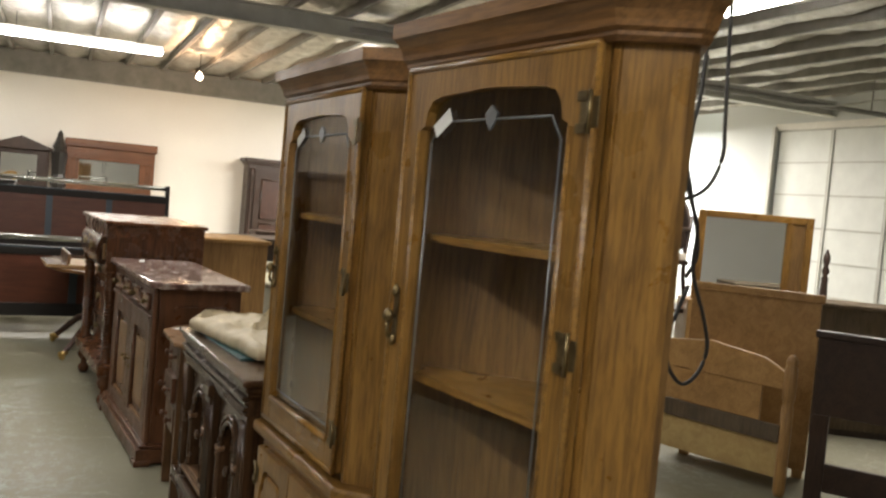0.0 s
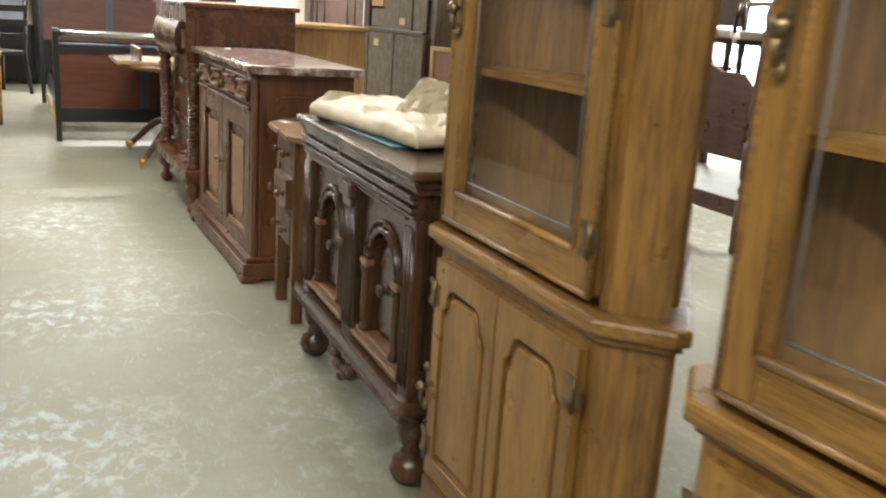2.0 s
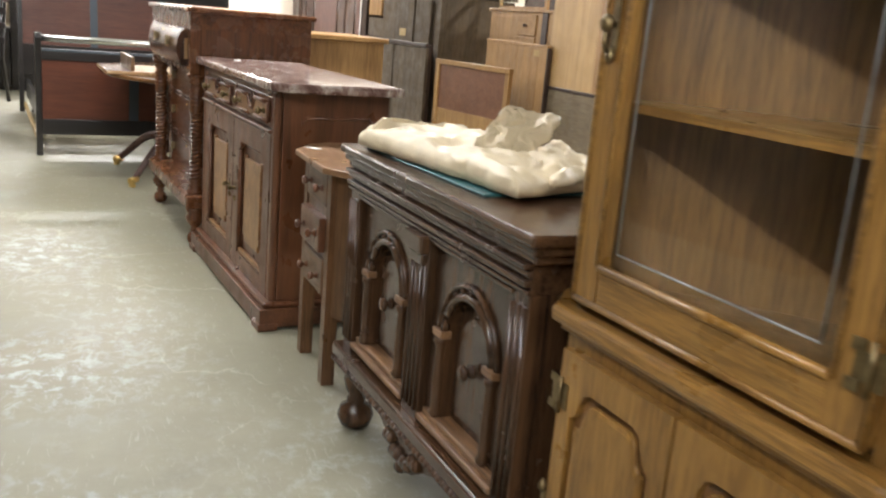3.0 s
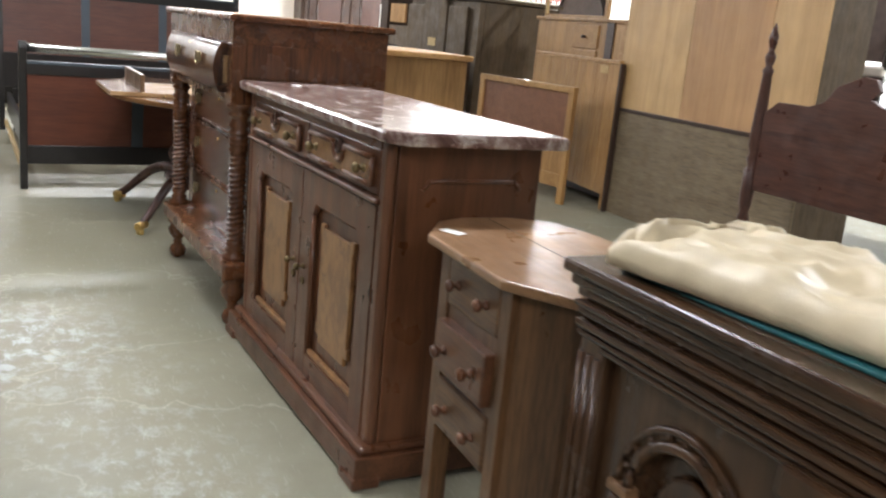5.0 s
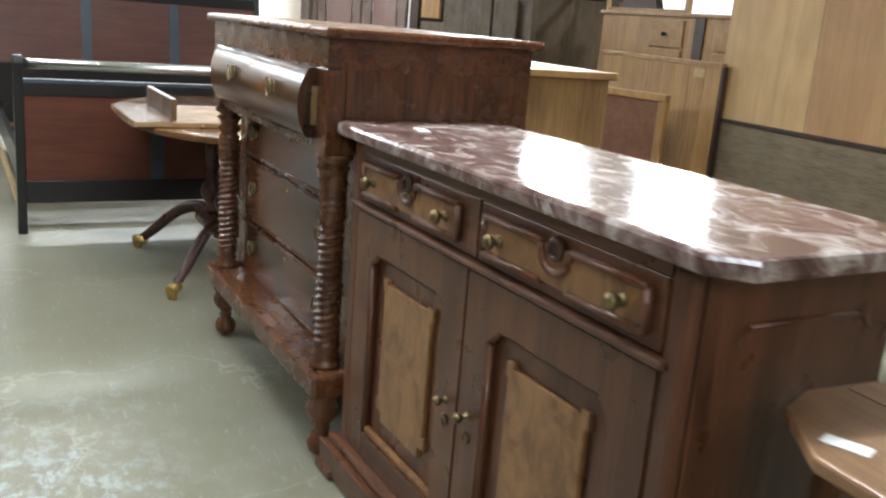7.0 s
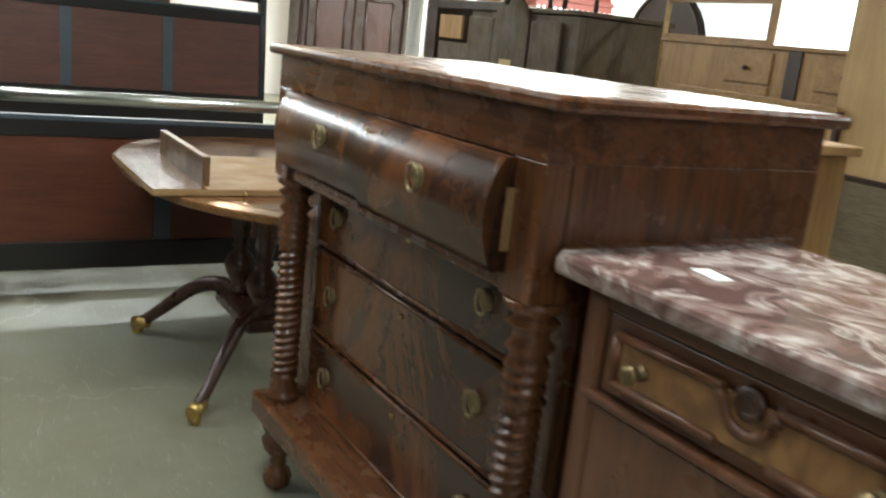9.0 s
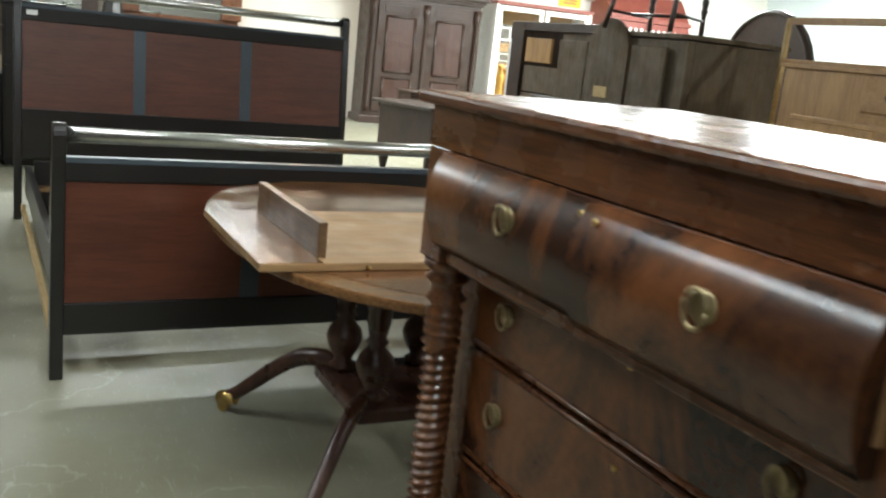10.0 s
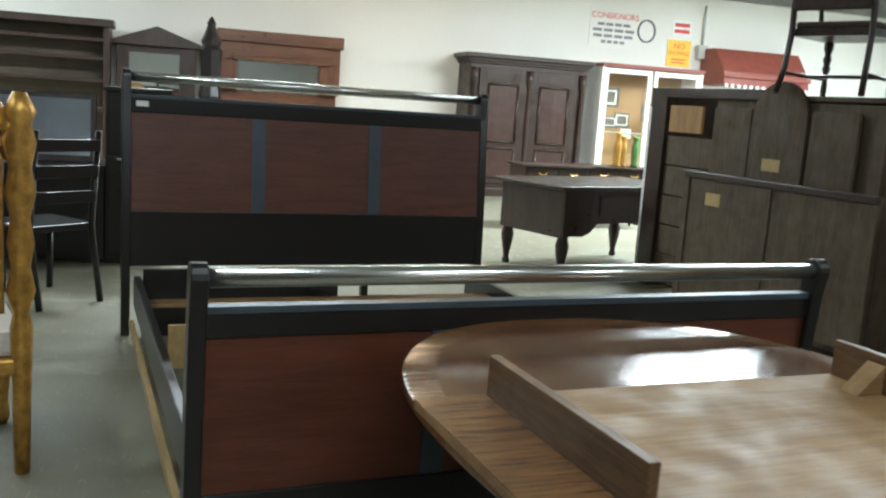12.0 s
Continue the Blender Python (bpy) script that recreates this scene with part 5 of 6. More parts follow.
def arm_chair(m, seat_mat, label, group=""):
    t = thing("armchair", m, label, "chair", group)
    bpart("seat", seat_mat, t, (-0.27, 0.27, -0.25, 0.25, 0.4, 0.47), bevel=0.015)
    bpart("seat_frame", DARK, t, (-0.28, 0.28, -0.26, 0.26, 0.36, 0.4), bevel=0.004)
    for s in (-1, 1):
        bm = bmesh.new()
        lathe(bm, [(0.016, 0), (0.022, 0.05), (0.018, 0.16), (0.03, 0.2), (0.02, 0.24), (0.028, 0.3), (0.028, 0.4)], s * 0.25, -0.23, 0, 12)
        part("front_leg", bm, DARK, t)
        bm = bmesh.new()
        sweep(bm, [(s * 0.25, 0.3, 0), (s * 0.25, 0.24, 0.25), (s * 0.25, 0.23, 0.45), (s * 0.25, 0.28, 0.8)], 0.02, 8)
        part("rear_leg", bm, DARK, t)
        bm = bmesh.new()
        sweep(bm, [(s * 0.27, 0.25, 0.68), (s * 0.29, 0, 0.69), (s * 0.29, -0.2, 0.67), (s * 0.28, -0.23, 0.62), (s * 0.27, -0.2, 0.45)], 0.018, 8)
        part("arm", bm, DARK, t)
    bpart("stretcher", DARK, t, (-0.25, 0.25, -0.01, 0.015, 0.14, 0.17), bevel=0.004)
    ppart("backrest", UPH, t, [(-0.23, 0.5), (-0.25, 0.75)] + arc(0, 0.75, 0.25, 180, 0, 12)[1:-1] + [(0.25, 0.75), (0.23, 0.5)], "y", 0.235, 0.275, 0.01)
    return t




def oval_back_chair(m):
    t = thing("armchair", m, "dark open armchair with a rounded back, standing on a cupboard", "chair")
    for s in (-1, 1):
        bm = bmesh.new()
        sweep(bm, [(s * 0.24, 0.27, 0.64), (s * 0.29, 0.1, 0.66), (s * 0.29, -0.12, 0.65), (s * 0.28, -0.16, 0.6), (s * 0.25, -0.13, 0.42)], 0.016, 8)
        part("arm", bm, DARK, t)
    bpart("seat", UPH, t, (-0.25, 0.25, -0.24, 0.22, 0.42, 0.46), bevel=0.015)
    bpart("seat_rail", DARK_Y, t, (-0.26, 0.26, -0.25, 0.24, 0.37, 0.42), bevel=0.005)
    for s in (-1, 1):
        bm = bmesh.new()
        lathe(bm, [(0.014, 0), (0.02, 0.05), (0.016, 0.16), (0.028, 0.2), (0.018, 0.22), (0.028, 0.26), (0.018, 0.29), (0.03, 0.33), (0.03, 0.37)], s * 0.22, -0.21, 0, 12)
        part("front_leg", bm, DARK, t)
        bm = bmesh.new()
        sweep(bm, [(s * 0.27, 0.33, 0.012), (s * 0.255, 0.28, 0.18), (s * 0.25, 0.25, 0.4), (s * 0.25, 0.26, 0.55), (s * 0.22, 0.3, 0.74)], 0.02, 8)
        part("rear_leg", bm, DARK, t)
        bm = bmesh.new()
        sweep(bm, [(s * 0.22, -0.21, 0.13), (s * 0.258, 0.29, 0.14)], 0.012, 8)
        part("stretcher", bm, DARK, t)
    bm = bmesh.new()
    sweep(bm, [(-0.24, 0.04, 0.135), (0.24, 0.04, 0.135)], 0.012, 8)
    part("stretcher", bm, DARK, t)
    ppart("backrest", UPH, t, [(-0.235, 0.52), (-0.25, 0.66), (-0.21, 0.74)] + arc(0, 0.72, 0.16, 150, 30, 8) + [(0.21, 0.74), (0.25, 0.66), (0.235, 0.52)], "y", 0.255, 0.3, 0.012)
    return t


oval_back_chair(pose(3.8, 11.56, 1.512, 0, 0, 115))
ah = thing("arched_headboard", side(5.6, 12.5, 0), "dark arched wooden headboard standing behind the dressers", "headboard")
ppart("board", DARK_Y, ah, [(-0.6, 0), (-0.6, 1.35)] + arc(0, 1.3, 0.6, 175, 5, 14) + [(0.6, 1.35), (0.6, 0)], "y", 0, 0.05, 0.006)
bm = bmesh.new()
sweep(bm, [(px, -0.004, pz) for px, pz in arc(0, 1.3, 0.57, 175, 5, 14)], 0.02, 8)
part("moulding", bm, DARK_Y, ah)


PLUM, PLUM_X = (wood("plum_mahogany_" + a, (0.08, 0.033, 0.021), (0.032, 0.013, 0.01), a, 0.35) for a in "zx")


def post_bed(m):
    t = thing("poster_bed", m, "dark mahogany bed end with turned finial posts", "bed")
    w = 0.72
    top = [(-w, 0.52), (-w, 0.93), (-w + 0.08, 0.99), (-0.45, 0.99), (-0.36, 1.02), (-0.3, 1.1), (-0.16, 1.16), (-0.09, 1.15), (-0.06, 1.1), (-0.1, 1.06), (-0.04, 1.03), (0.04, 1.03), (0.1, 1.06), (0.06, 1.1), (0.09, 1.15), (0.16, 1.16), (0.3, 1.1), (0.36, 1.02), (0.45, 0.99), (w - 0.08, 0.99), (w, 0.93), (w, 0.52)]
    ppart("headboard", PLUM_X, t, top, "y", -0.012, 0.016, 0.004)
    bm = bmesh.new()
    lathe(bm, [(0.02, 1.03), (0.03, 1.05), (0.018, 1.07), (0.032, 1.11), (0.02, 1.16), (0.01, 1.2), (0.004, 1.22)], 0, 0, 0, 12)
    part("finial", bm, PLUM, t)
    for s in (-1, 1):
        bm = bmesh.new()
        prof = [(0.03, 0), (0.036, 0.02), (0.03, 0.06), (0.035, 0.1), (0.035, 0.3), (0.02, 0.32), (0.034, 0.36), (0.022, 0.4), (0.034, 0.44), (0.036, 0.5), (0.036, 0.62), (0.022, 0.64), (0.034, 0.68), (0.022, 0.71), (0.036, 0.75), (0.034, 0.85), (0.024, 1.12), (0.03, 1.14), (0.016, 1.16), (0.026, 1.19), (0.028, 1.21), (0.014, 1.24), (0.022, 1.28), (0.024, 1.31), (0.012, 1.35), (0.003, 1.38)]
        lathe(bm, prof, s * (w + 0.035), 0, 0, 16)
        part("post", bm, PLUM, t)
    bpart("lower_rail", PLUM_X, t, (-w, w, -0.015, 0.015, 0.2, 0.3), bevel=0.004)
    return t


post_bed(side(3.42, 5.98, 4))
# dark chairs with pale seats stacked behind it
for k, (cx, cy, cz, r) in enumerate(((4.9, 7.75, 0.75, -50), (5.2, 7.1, 0.75, -80))):
    arm_chair(pose(cx, cy, cz, 0, 0, r), SEAT_PALE, "dark wooden armchair with a pale seat on a table", "chairs on the table")
tb = thing("work_table", pose(5.05, 7.4, 0, 0, 0, 5), "dark wooden table carrying two chairs", "table")
bpart("top", DARK_Y, tb, (-0.45, 0.45, -0.85, 0.85, 0.715, 0.75), bevel=0.004)
for sx in (-1, 1):
    for sy in (-1, 1):
        bpart("leg", DARK, tb, (sx * 0.4 - 0.03, sx * 0.4 + 0.03, sy * 0.78 - 0.03, sy * 0.78 + 0.03, 0, 0.715), bevel=0.004)


# ---- bed parts and mirror by the roller door ----
def cottage_footboard(m):
    t = thing("footboard", m, "maple bed footboard with stubby posts and curved top rail", "bed end")
    for s in (-1, 1):
        bm = bmesh.new()
        lathe(bm, [(0.022, 0), (0.03, 0.03), (0.03, 0.5), (0.022, 0.52), (0.032, 0.56), (0.032, 0.72), (0.024, 0.74), (0.03, 0.76), (0.02, 0.79), (0.006, 0.8)], s * 0.44, 0, 0, 14)
        part("post", bm, MAPLE, t)
    ppart("top_rail", MAPLE_Y, t, [(-0.42, 0.6), (-0.42, 0.72), (-0.3, 0.76), (0, 0.8), (0.3, 0.76), (0.42, 0.7), (0.42, 0.6)], "y", -0.016, 0.016, 0.004)
    bpart("panel", MAPLE_Y, t, (-0.42, 0.3, -0.008, 0.008, 0.4, 0.6), bevel=0.002)
    bpart("dark_rail", DUSTY, t, (-0.42, 0.42, -0.03, -0.01, 0.3, 0.4), bevel=0.003)
    bpart("lower_board", PINE, t, (-0.42, 0.42, -0.012, 0.012, 0.1, 0.3), bevel=0.003)


cottage_footboard(pose(3.905, 4.57, 0, 0, 0, -71) @ Matrix.Diagonal((1.13, 1, 1, 1)))
th = thing("headboard", pose(4.27, 4.655, 0, 0, 0, -53) @ Matrix.Diagonal((0.87, 1, 1, 1)), "plain tan wooden headboard leaning behind a footboard", "headboard")
bpart("board", MAPLE_Y, th, (-0.44, 0.44, 0, 0.03, 0.05, 1.07), bevel=0.003)
bpart("cap", MAPLE_Y, th, (-0.46, 0.46, -0.012, 0.04, 1.07, 1.12), bevel=0.005)
bparts("foot", MAPLE, th, (-0.43, -0.36, 0.002, 0.028, 0, 0.05), (0.36, 0.43, 0.002, 0.028, 0, 0.05), bevel=0)
dh = thing("dark_headboard", pose(4.33, 3.565, 0, 0, 0, -55) @ Matrix.Diagonal((1, 1, 1.03, 1)), "dark brown headboard with an open lower panel", "headboard")
bpart("board", DARK_Y, dh, (-0.45, 0.6, 0, 0.03, 0.5, 0.9), bevel=0.004)
bpart("cap", DARK_Y, dh, (-0.47, 0.62, -0.014, 0.044, 0.9, 0.94), bevel=0.008)
bparts("stile", DARK, dh, (-0.45, -0.36, 0.0, 0.03, 0, 0.5), (0.5, 0.6, 0.0, 0.03, 0, 0.5), bevel=0.003)
bpart("rail", DARK_Y, dh, (-0.36, 0.5, 0.0, 0.03, 0.1, 0.25), bevel=0.003)
om = thing("dresser_mirror", pose(5.69, 6.21, 0, 0, 0, -25) @ Matrix.Diagonal((0.9, 1, 1, 1)), "oak framed dresser mirror with a panelled end", "mirror")
bpart("case", MAPLE, om, (-0.6, 0.6, 0.0, 0.4, 0, 0.85), bevel=0.004)
bparts("frame", OAK, om, (-0.55, -0.48, 0.1, 0.14, 0.85, 1.62), (0.28, 0.34, 0.1, 0.14, 0.85, 1.56), (0.46, 0.53, 0.1, 0.14, 0.85, 1.62), bevel=0.005)
bparts("frame_rail", OAK_X, om, (-0.48, 0.46, 0.1, 0.14, 1.56, 1.62), (-0.48, 0.28, 0.1, 0.14, 0.85, 0.95), bevel=0.005)
bpart("end_panel", OAK_IN, om, (0.34, 0.46, 0.112, 0.13, 0.85, 1.56), bevel=0)
bpart("mirror", MIRROR, om, (-0.48, 0.28, 0.118, 0.126, 0.95, 1.56), bevel=0)
bp = thing("bed_post", pose(7.0, 6.72, 0), "turned dark wooden bed post with a finial", "bed post")
bm = bmesh.new()
lathe(bm, [(0.04, 0), (0.04, 0.7), (0.03, 0.75), (0.045, 0.8), (0.03, 1.05), (0.036, 1.08), (0.02, 1.11), (0.04, 1.15), (0.02, 1.2), (0.034, 1.26), (0.03, 1.3), (0.006, 1.36)], 0, 0, 0, 14)
part("post", bm, DARK, bp)
db = thing("low_chest", pose(5.95, 5.1, 0, 0, 0, -30), "dusty brown low chest behind the headboards", "chest")
bpart("carcass", DUSTY, db, (-0.7, 0.7, 0, 0.45, 0.05, 0.95), bevel=0.004)
bpart("top", DUSTY, db, (-0.73, 0.73, -0.02, 0.47, 0.95, 0.985), bevel=0.006)
bpart("plinth", DARK_Y, db, (-0.68, 0.68, 0.02, 0.43, 0, 0.05), bevel=0)

# curved yellow chair arm behind the first cabinet
ca = thing("rocker_chair", pose(1.75, 2.55, 0, 0, 0, 30), "yellow oak chair with a curved arm beside the cabinet", "chair")
bm = bmesh.new()
sweep(bm, [(-0.3, -0.1, 0.56), (-0.26, -0.08, 0.5), (-0.18, -0.04, 0.44), (0.0, 0.0, 0.42), (0.25, 0.0, 0.43)], 0.028, 10, 1.4)
part("arm", bm, OAK, ca)
bpart("seat", OAK_X, ca, (-0.1, 0.35, -0.25, 0.2, 0.36, 0.4), bevel=0.01)
for lx, ly in ((-0.06, -0.2), (0.3, -0.2), (-0.06, 0.15), (0.3, 0.15)):
    bpart("leg", OAK, ca, (lx - 0.02, lx + 0.02, ly - 0.02, ly + 0.02, 0, 0.36), bevel=0.004)


# ---- along the far wall ----
ARMOIRE_PANEL = wood("armoire_panel", (0.065, 0.028, 0.018), (0.034, 0.014, 0.01), "z", 0.4)


def armoire(m):
    t = thing("armoire", m, "large dark walnut armoire with two panelled doors", "wardrobe")
    bpart("body", DARK, t, (-0.95, 0.95, 0.0, 0.55, 0.1, 2.02), bevel=0.006)
    bpart("plinth", DARK_Y, t, (-1.0, 1.0, -0.05, 0.56, 0, 0.12), bevel=0.01)
    for o, z0, z1 in ((0.03, 2.02, 2.06), (0.06, 2.06, 2.1), (0.1, 2.1, 2.17)):
        bpart("cornice", DARK_Y, t, (-0.95 - o, 0.95 + o, -o, 0.56, z0, z1), bevel=0.012)
    for s in (-1, 1):
        x0, x1 = (0.03, 0.8) if s > 0 else (-0.8, -0.03)
        d = bpart("door", DARK, t, (x0, x1, -0.03, 0.0, 0.2, 1.95), bevel=0.006)
        for z0, z1 in ((0.3, 0.75), (0.85, 1.72)):
            bpart("panel", ARMOIRE_PANEL, d, (x0 + 0.16, x1 - 0.16, -0.034, -0.03, z0, z1), bevel=0)
            bm = bmesh.new()
            lp = [(x0 + 0.15, z0), (x0 + 0.15, z1), (x1 - 0.15, z1), (x1 - 0.15, z0), (x0 + 0.15, z0)]
            for p, q in zip(lp, lp[1:]):
                sweep(bm, [(p[0], -0.034, p[1]), (q[0], -0.034, q[1])], 0.022, 6)
            part("moulding", bm, DARK, d)
        bpart("upper_panel", DARK_Y, d, (x0 + 0.1, x1 - 0.1, -0.04, -0.03, 1.78, 1.9), bevel=0.004)
    for x in (-0.88, 0.0, 0.88):
        bm = bmesh.new()
        lathe(bm, [(0.05, 0.2), (0.03, 0.3), (0.04, 1.0), (0.03, 1.7), (0.055, 1.78), (0.06, 1.95)], x, -0.03, 0, 10)
        part("pilaster", bm, DARK, t)


armoire(pose(4.855, 19.4, 0) @ Matrix.Diagonal((0.98, 1, 0.96, 1)))


def vitrine():
    t = thing("glazed_office_front", pose(6.927, 19.4, 0) @ Matrix.Diagonal((0.98, 1, 0.93, 1)), "white framed glazed doorway with red trim before ochre panelling", "doorway")
    w = 0.9
    for x0 in (-w, w - 0.05):
        bpart("side_wall", WHITE, t, (x0, x0 + 0.05, 0, 0.58, 0, 2.2), bevel=0.003)
    bpart("header", RED, t, (-w - 0.01, w + 0.01, -0.03, 0.59, 2.2, 2.26), bevel=0.004)
    bpart("back_board", OFFICE, t, (-w + 0.05, w - 0.05, 0.55, 0.58, 0, 2.2), bevel=0)
    for x0, x1 in ((-w + 0.05, -0.02), (0.02, w - 0.05)):
        d = bpart("door", WHITE, t, (x0, x0 + 0.07, 0, 0.04, 0.02, 2.18), (x1 - 0.07, x1, 0, 0.04, 0.02, 2.18), (x0 + 0.07, x1 - 0.07, 0.001, 0.039, 2.1, 2.179), (x0 + 0.07, x1 - 0.07, 0.001, 0.039, 0.021, 0.15), bevel=0.003)
        bpart("pane", GLASS, d, (x0 + 0.07, x1 - 0.07, 0.018, 0.022, 0.15, 2.1), bevel=0).visible_shadow = False
        bpart("push_bar", STEEL, d, (x0 + 0.06, x1 - 0.06, -0.03, -0.01, 1.12, 1.15), bevel=0.004)
    for x, z, pw, ph in ((-0.5, 1.72, 0.22, 0.17), (-0.42, 1.3, 0.14, 0.1), (-0.2, 1.34, 0.14, 0.13), (-0.62, 0.85, 0.08, 0.1), (0.35, 1.5, 0.2, 0.16)):
        p = bpart("picture", PICTURE, t, (x - pw, x + pw, 0.535, 0.55, z - ph, z + ph), bevel=0.004, label="small dark framed print")
        bpart("mount", PAPER, p, (x - pw * 0.75, x + pw * 0.75, 0.533, 0.5352, z - ph * 0.7, z + ph * 0.7), bevel=0)
        bpart("print", PICTURE, p, (x - pw * 0.62, x + pw * 0.62, 0.5315, 0.533, z - ph * 0.55, z + ph * 0.55), bevel=0)
    bpart("notice", PAPER, t, (-0.48, -0.3, 0.012, 0.016, 1.05, 1.2), bevel=0)
    bpart("notice", PAPER, t, (0.2, 0.55, 0.012, 0.016, 1.1, 1.6), bevel=0)
    bpart("notice", SIGN_RED, t, (0.25, 0.5, 0.01, 0.012, 1.45, 1.55), bevel=0)


vitrine()

sg = thing("no_smoking_sign", pose(7.672, 19.985, 2.38), "yellow no smoking sign with red lettering on the wall", "sign")
bpart("board", YELLOW, sg, (-0.215, 0.215, 0, 0.012, -0.21, 0.21), bevel=0)
for k, (txt, z, size) in enumerate((("NO", 0.11, 0.13), ("SMOKING", 0.0, 0.095))):
    writing("lettering", txt, size, pose(0, -0.002, z, 90, 0, 0), SIGN_RED, sg)
for z in (-0.1, -0.15):
    bpart("small_print", SIGN_RED, sg, (-0.13, 0.13, -0.002, 0, z - 0.01, z + 0.01), bevel=0)
s2 = thing("small_sign", pose(7.691, 19.985, 2.78), "small white notice with red print on the wall", "sign")
bpart("board", PAPER, s2, (-0.17, 0.17, 0, 0.01, -0.12, 0.12), bevel=0)
for z in (0.05, -0.05):
    bpart("print_line", SIGN_RED, s2, (-0.14, 0.14, -0.002, 0, z - 0.03, z + 0.03), bevel=0)
s3 = thing("consignors_sign", pose(6.596, 19.985, 2.66), "white consignors notice with a round emblem on the wall", "sign")
bpart("board", WALL, s3, (-0.55, 0.65, 0.004, 0.012, -0.3, 0.33), bevel=0)
writing("lettering", "CONSIGNORS", 0.13, pose(-0.12, -0.002, 0.2, 90, 0, 0), SIGN_RED, s3)
for z, ww in ((0.07, 0.3), (-0.02, 0.38), (-0.11, 0.36), (-0.2, 0.22)):
    for k in range(4):
        x0 = -0.12 - ww + k * ww / 2
        bpart("print_line", GREY_TXT, s3, (x0, x0 + ww / 2 - 0.03, -0.002, 0, z - 0.022, z + 0.022), bevel=0)
bm = bmesh.new()
sweep(bm, [(0.45 + 0.15 * math.cos(k * math.tau / 24), -0.006, 0.02 + 0.17 * math.sin(k * math.tau / 24)) for k in range(25)], 0.016, 6)
part("emblem_ring", bm, GREY_TXT, s3)
ju = thing("junction_box", pose(8.063, 19.93, 2.42), "grey electrical box with conduit up the wall", "box")
bpart("box", BEAM, ju, (-0.09, 0.09, -0.05, 0.065, -0.1, 0.12), bevel=0.006)
bm = bmesh.new()
sweep(bm, [(0.02, 0.03, 0.12), (0.02, 0.03, 0.75)], 0.02, 8)
part("conduit", bm, BEAM, ju)

aw = thing("awning_shelf", pose(8.894, 19.6, -0.17), "oxblood red canopy fixed to the wall", "canopy")
ppart("canopy", RED, aw, [(-0.35, 2.08), (0.39, 2.08), (0.39, 2.66), (0.0, 2.66), (-0.3, 2.3)], "x", -0.8, 0.8, 0.01)
bpart("batten", RED, aw, (-0.82, 0.82, -0.36, -0.3, 2.2, 2.27), bevel=0.006)
for k in range(14):
    bm = bmesh.new()
    turned_y(bm, [(0.03, 0), (0.03, 0.02), (0.012, 0.025)], -0.75 + k * 0.115, -0.33, 2.07, 8)
    part("scallop", bm, PAPER, aw)

mant = thing("overmantel_mirror", pose(1.217, 19.62, 0) @ Matrix.Diagonal((0.95, 1, 0.925, 1)), "dark walnut overmantel mirror in a heavy cornice frame", "mirror")
bpart("body", WALNUT_X, mant, (-0.85, 0.85, 0.1, 0.36, 0, 1.42), bevel=0.004)
for x0, x1 in ((-0.88, -0.62), (0.58, 0.88)):
    bpart("upright", WALNUT, mant, (x0, x1, 0, 0.36, 1.42, 1.86), bevel=0.008)
bpart("frieze", WALNUT_X, mant, (-0.88, 0.88, 0.0, 0.36, 1.86, 2.12), bevel=0.01)
bpart("shelf", WALNUT_X, mant, (-0.7, 0.7, -0.07, 0.0, 1.86, 1.92), bevel=0.01)
bpart("cornice", WALNUT_X, mant, (-0.92, 0.92, -0.05, 0.37, 2.12, 2.3), bevel=0.02)
bpart("mirror", MIRROR, mant, (-0.62, 0.58, 0.1, 0.11, 1.42, 1.86), bevel=0)
pm = thing("pediment_mirror", pose(-0.426, 19.6, 0) @ Matrix.Diagonal((0.97, 1, 0.925, 1)), "dark cabinet with a pediment and a mirror", "mirror")
bpart("body", DARK, pm, (-0.5, 0.5, 0.04, 0.38, 0, 1.98), bevel=0.005)
for x0, x1 in ((-0.52, -0.36), (0.3, 0.52)):
    bpart("pilaster", DARK, pm, (x0, x1, 0, 0.04, 0, 1.95), bevel=0.006)
ppart("pediment", DARK, pm, [(-0.58, 1.96), (-0.58, 2.02), (0, 2.24), (0.58, 2.02), (0.58, 1.96)], "y", -0.05, 0.38, 0.01)
bpart("mirror", MIRROR, pm, (-0.36, 0.3, 0.025, 0.035, 1.3, 1.86), bevel=0)
cl = thing("carved_clock_post", pose(0.259, 19.3, 0) @ Matrix.Diagonal((1, 1, 0.925, 1)), "slim dark carved hall stand beside the mirror", "hall stand")
bm = bmesh.new()
lathe(bm, [(0.14, 0), (0.16, 0.1), (0.11, 0.3), (0.11, 1.2), (0.15, 1.3), (0.12, 1.5), (0.13, 1.7), (0.15, 1.95), (0.11, 2.02), (0.13, 2.08), (0.08, 2.2), (0.05, 2.3), (0.06, 2.33), (0.01, 2.42)], 0, 0, 0, 8)
for f in bm.faces:
    f.smooth = False
part("post", bm, EBONY, cl)


PALE_BACK = wood("shelf_back", (0.22, 0.18, 0.12), (0.15, 0.12, 0.08), "x", 0.6, 1, 0.3)


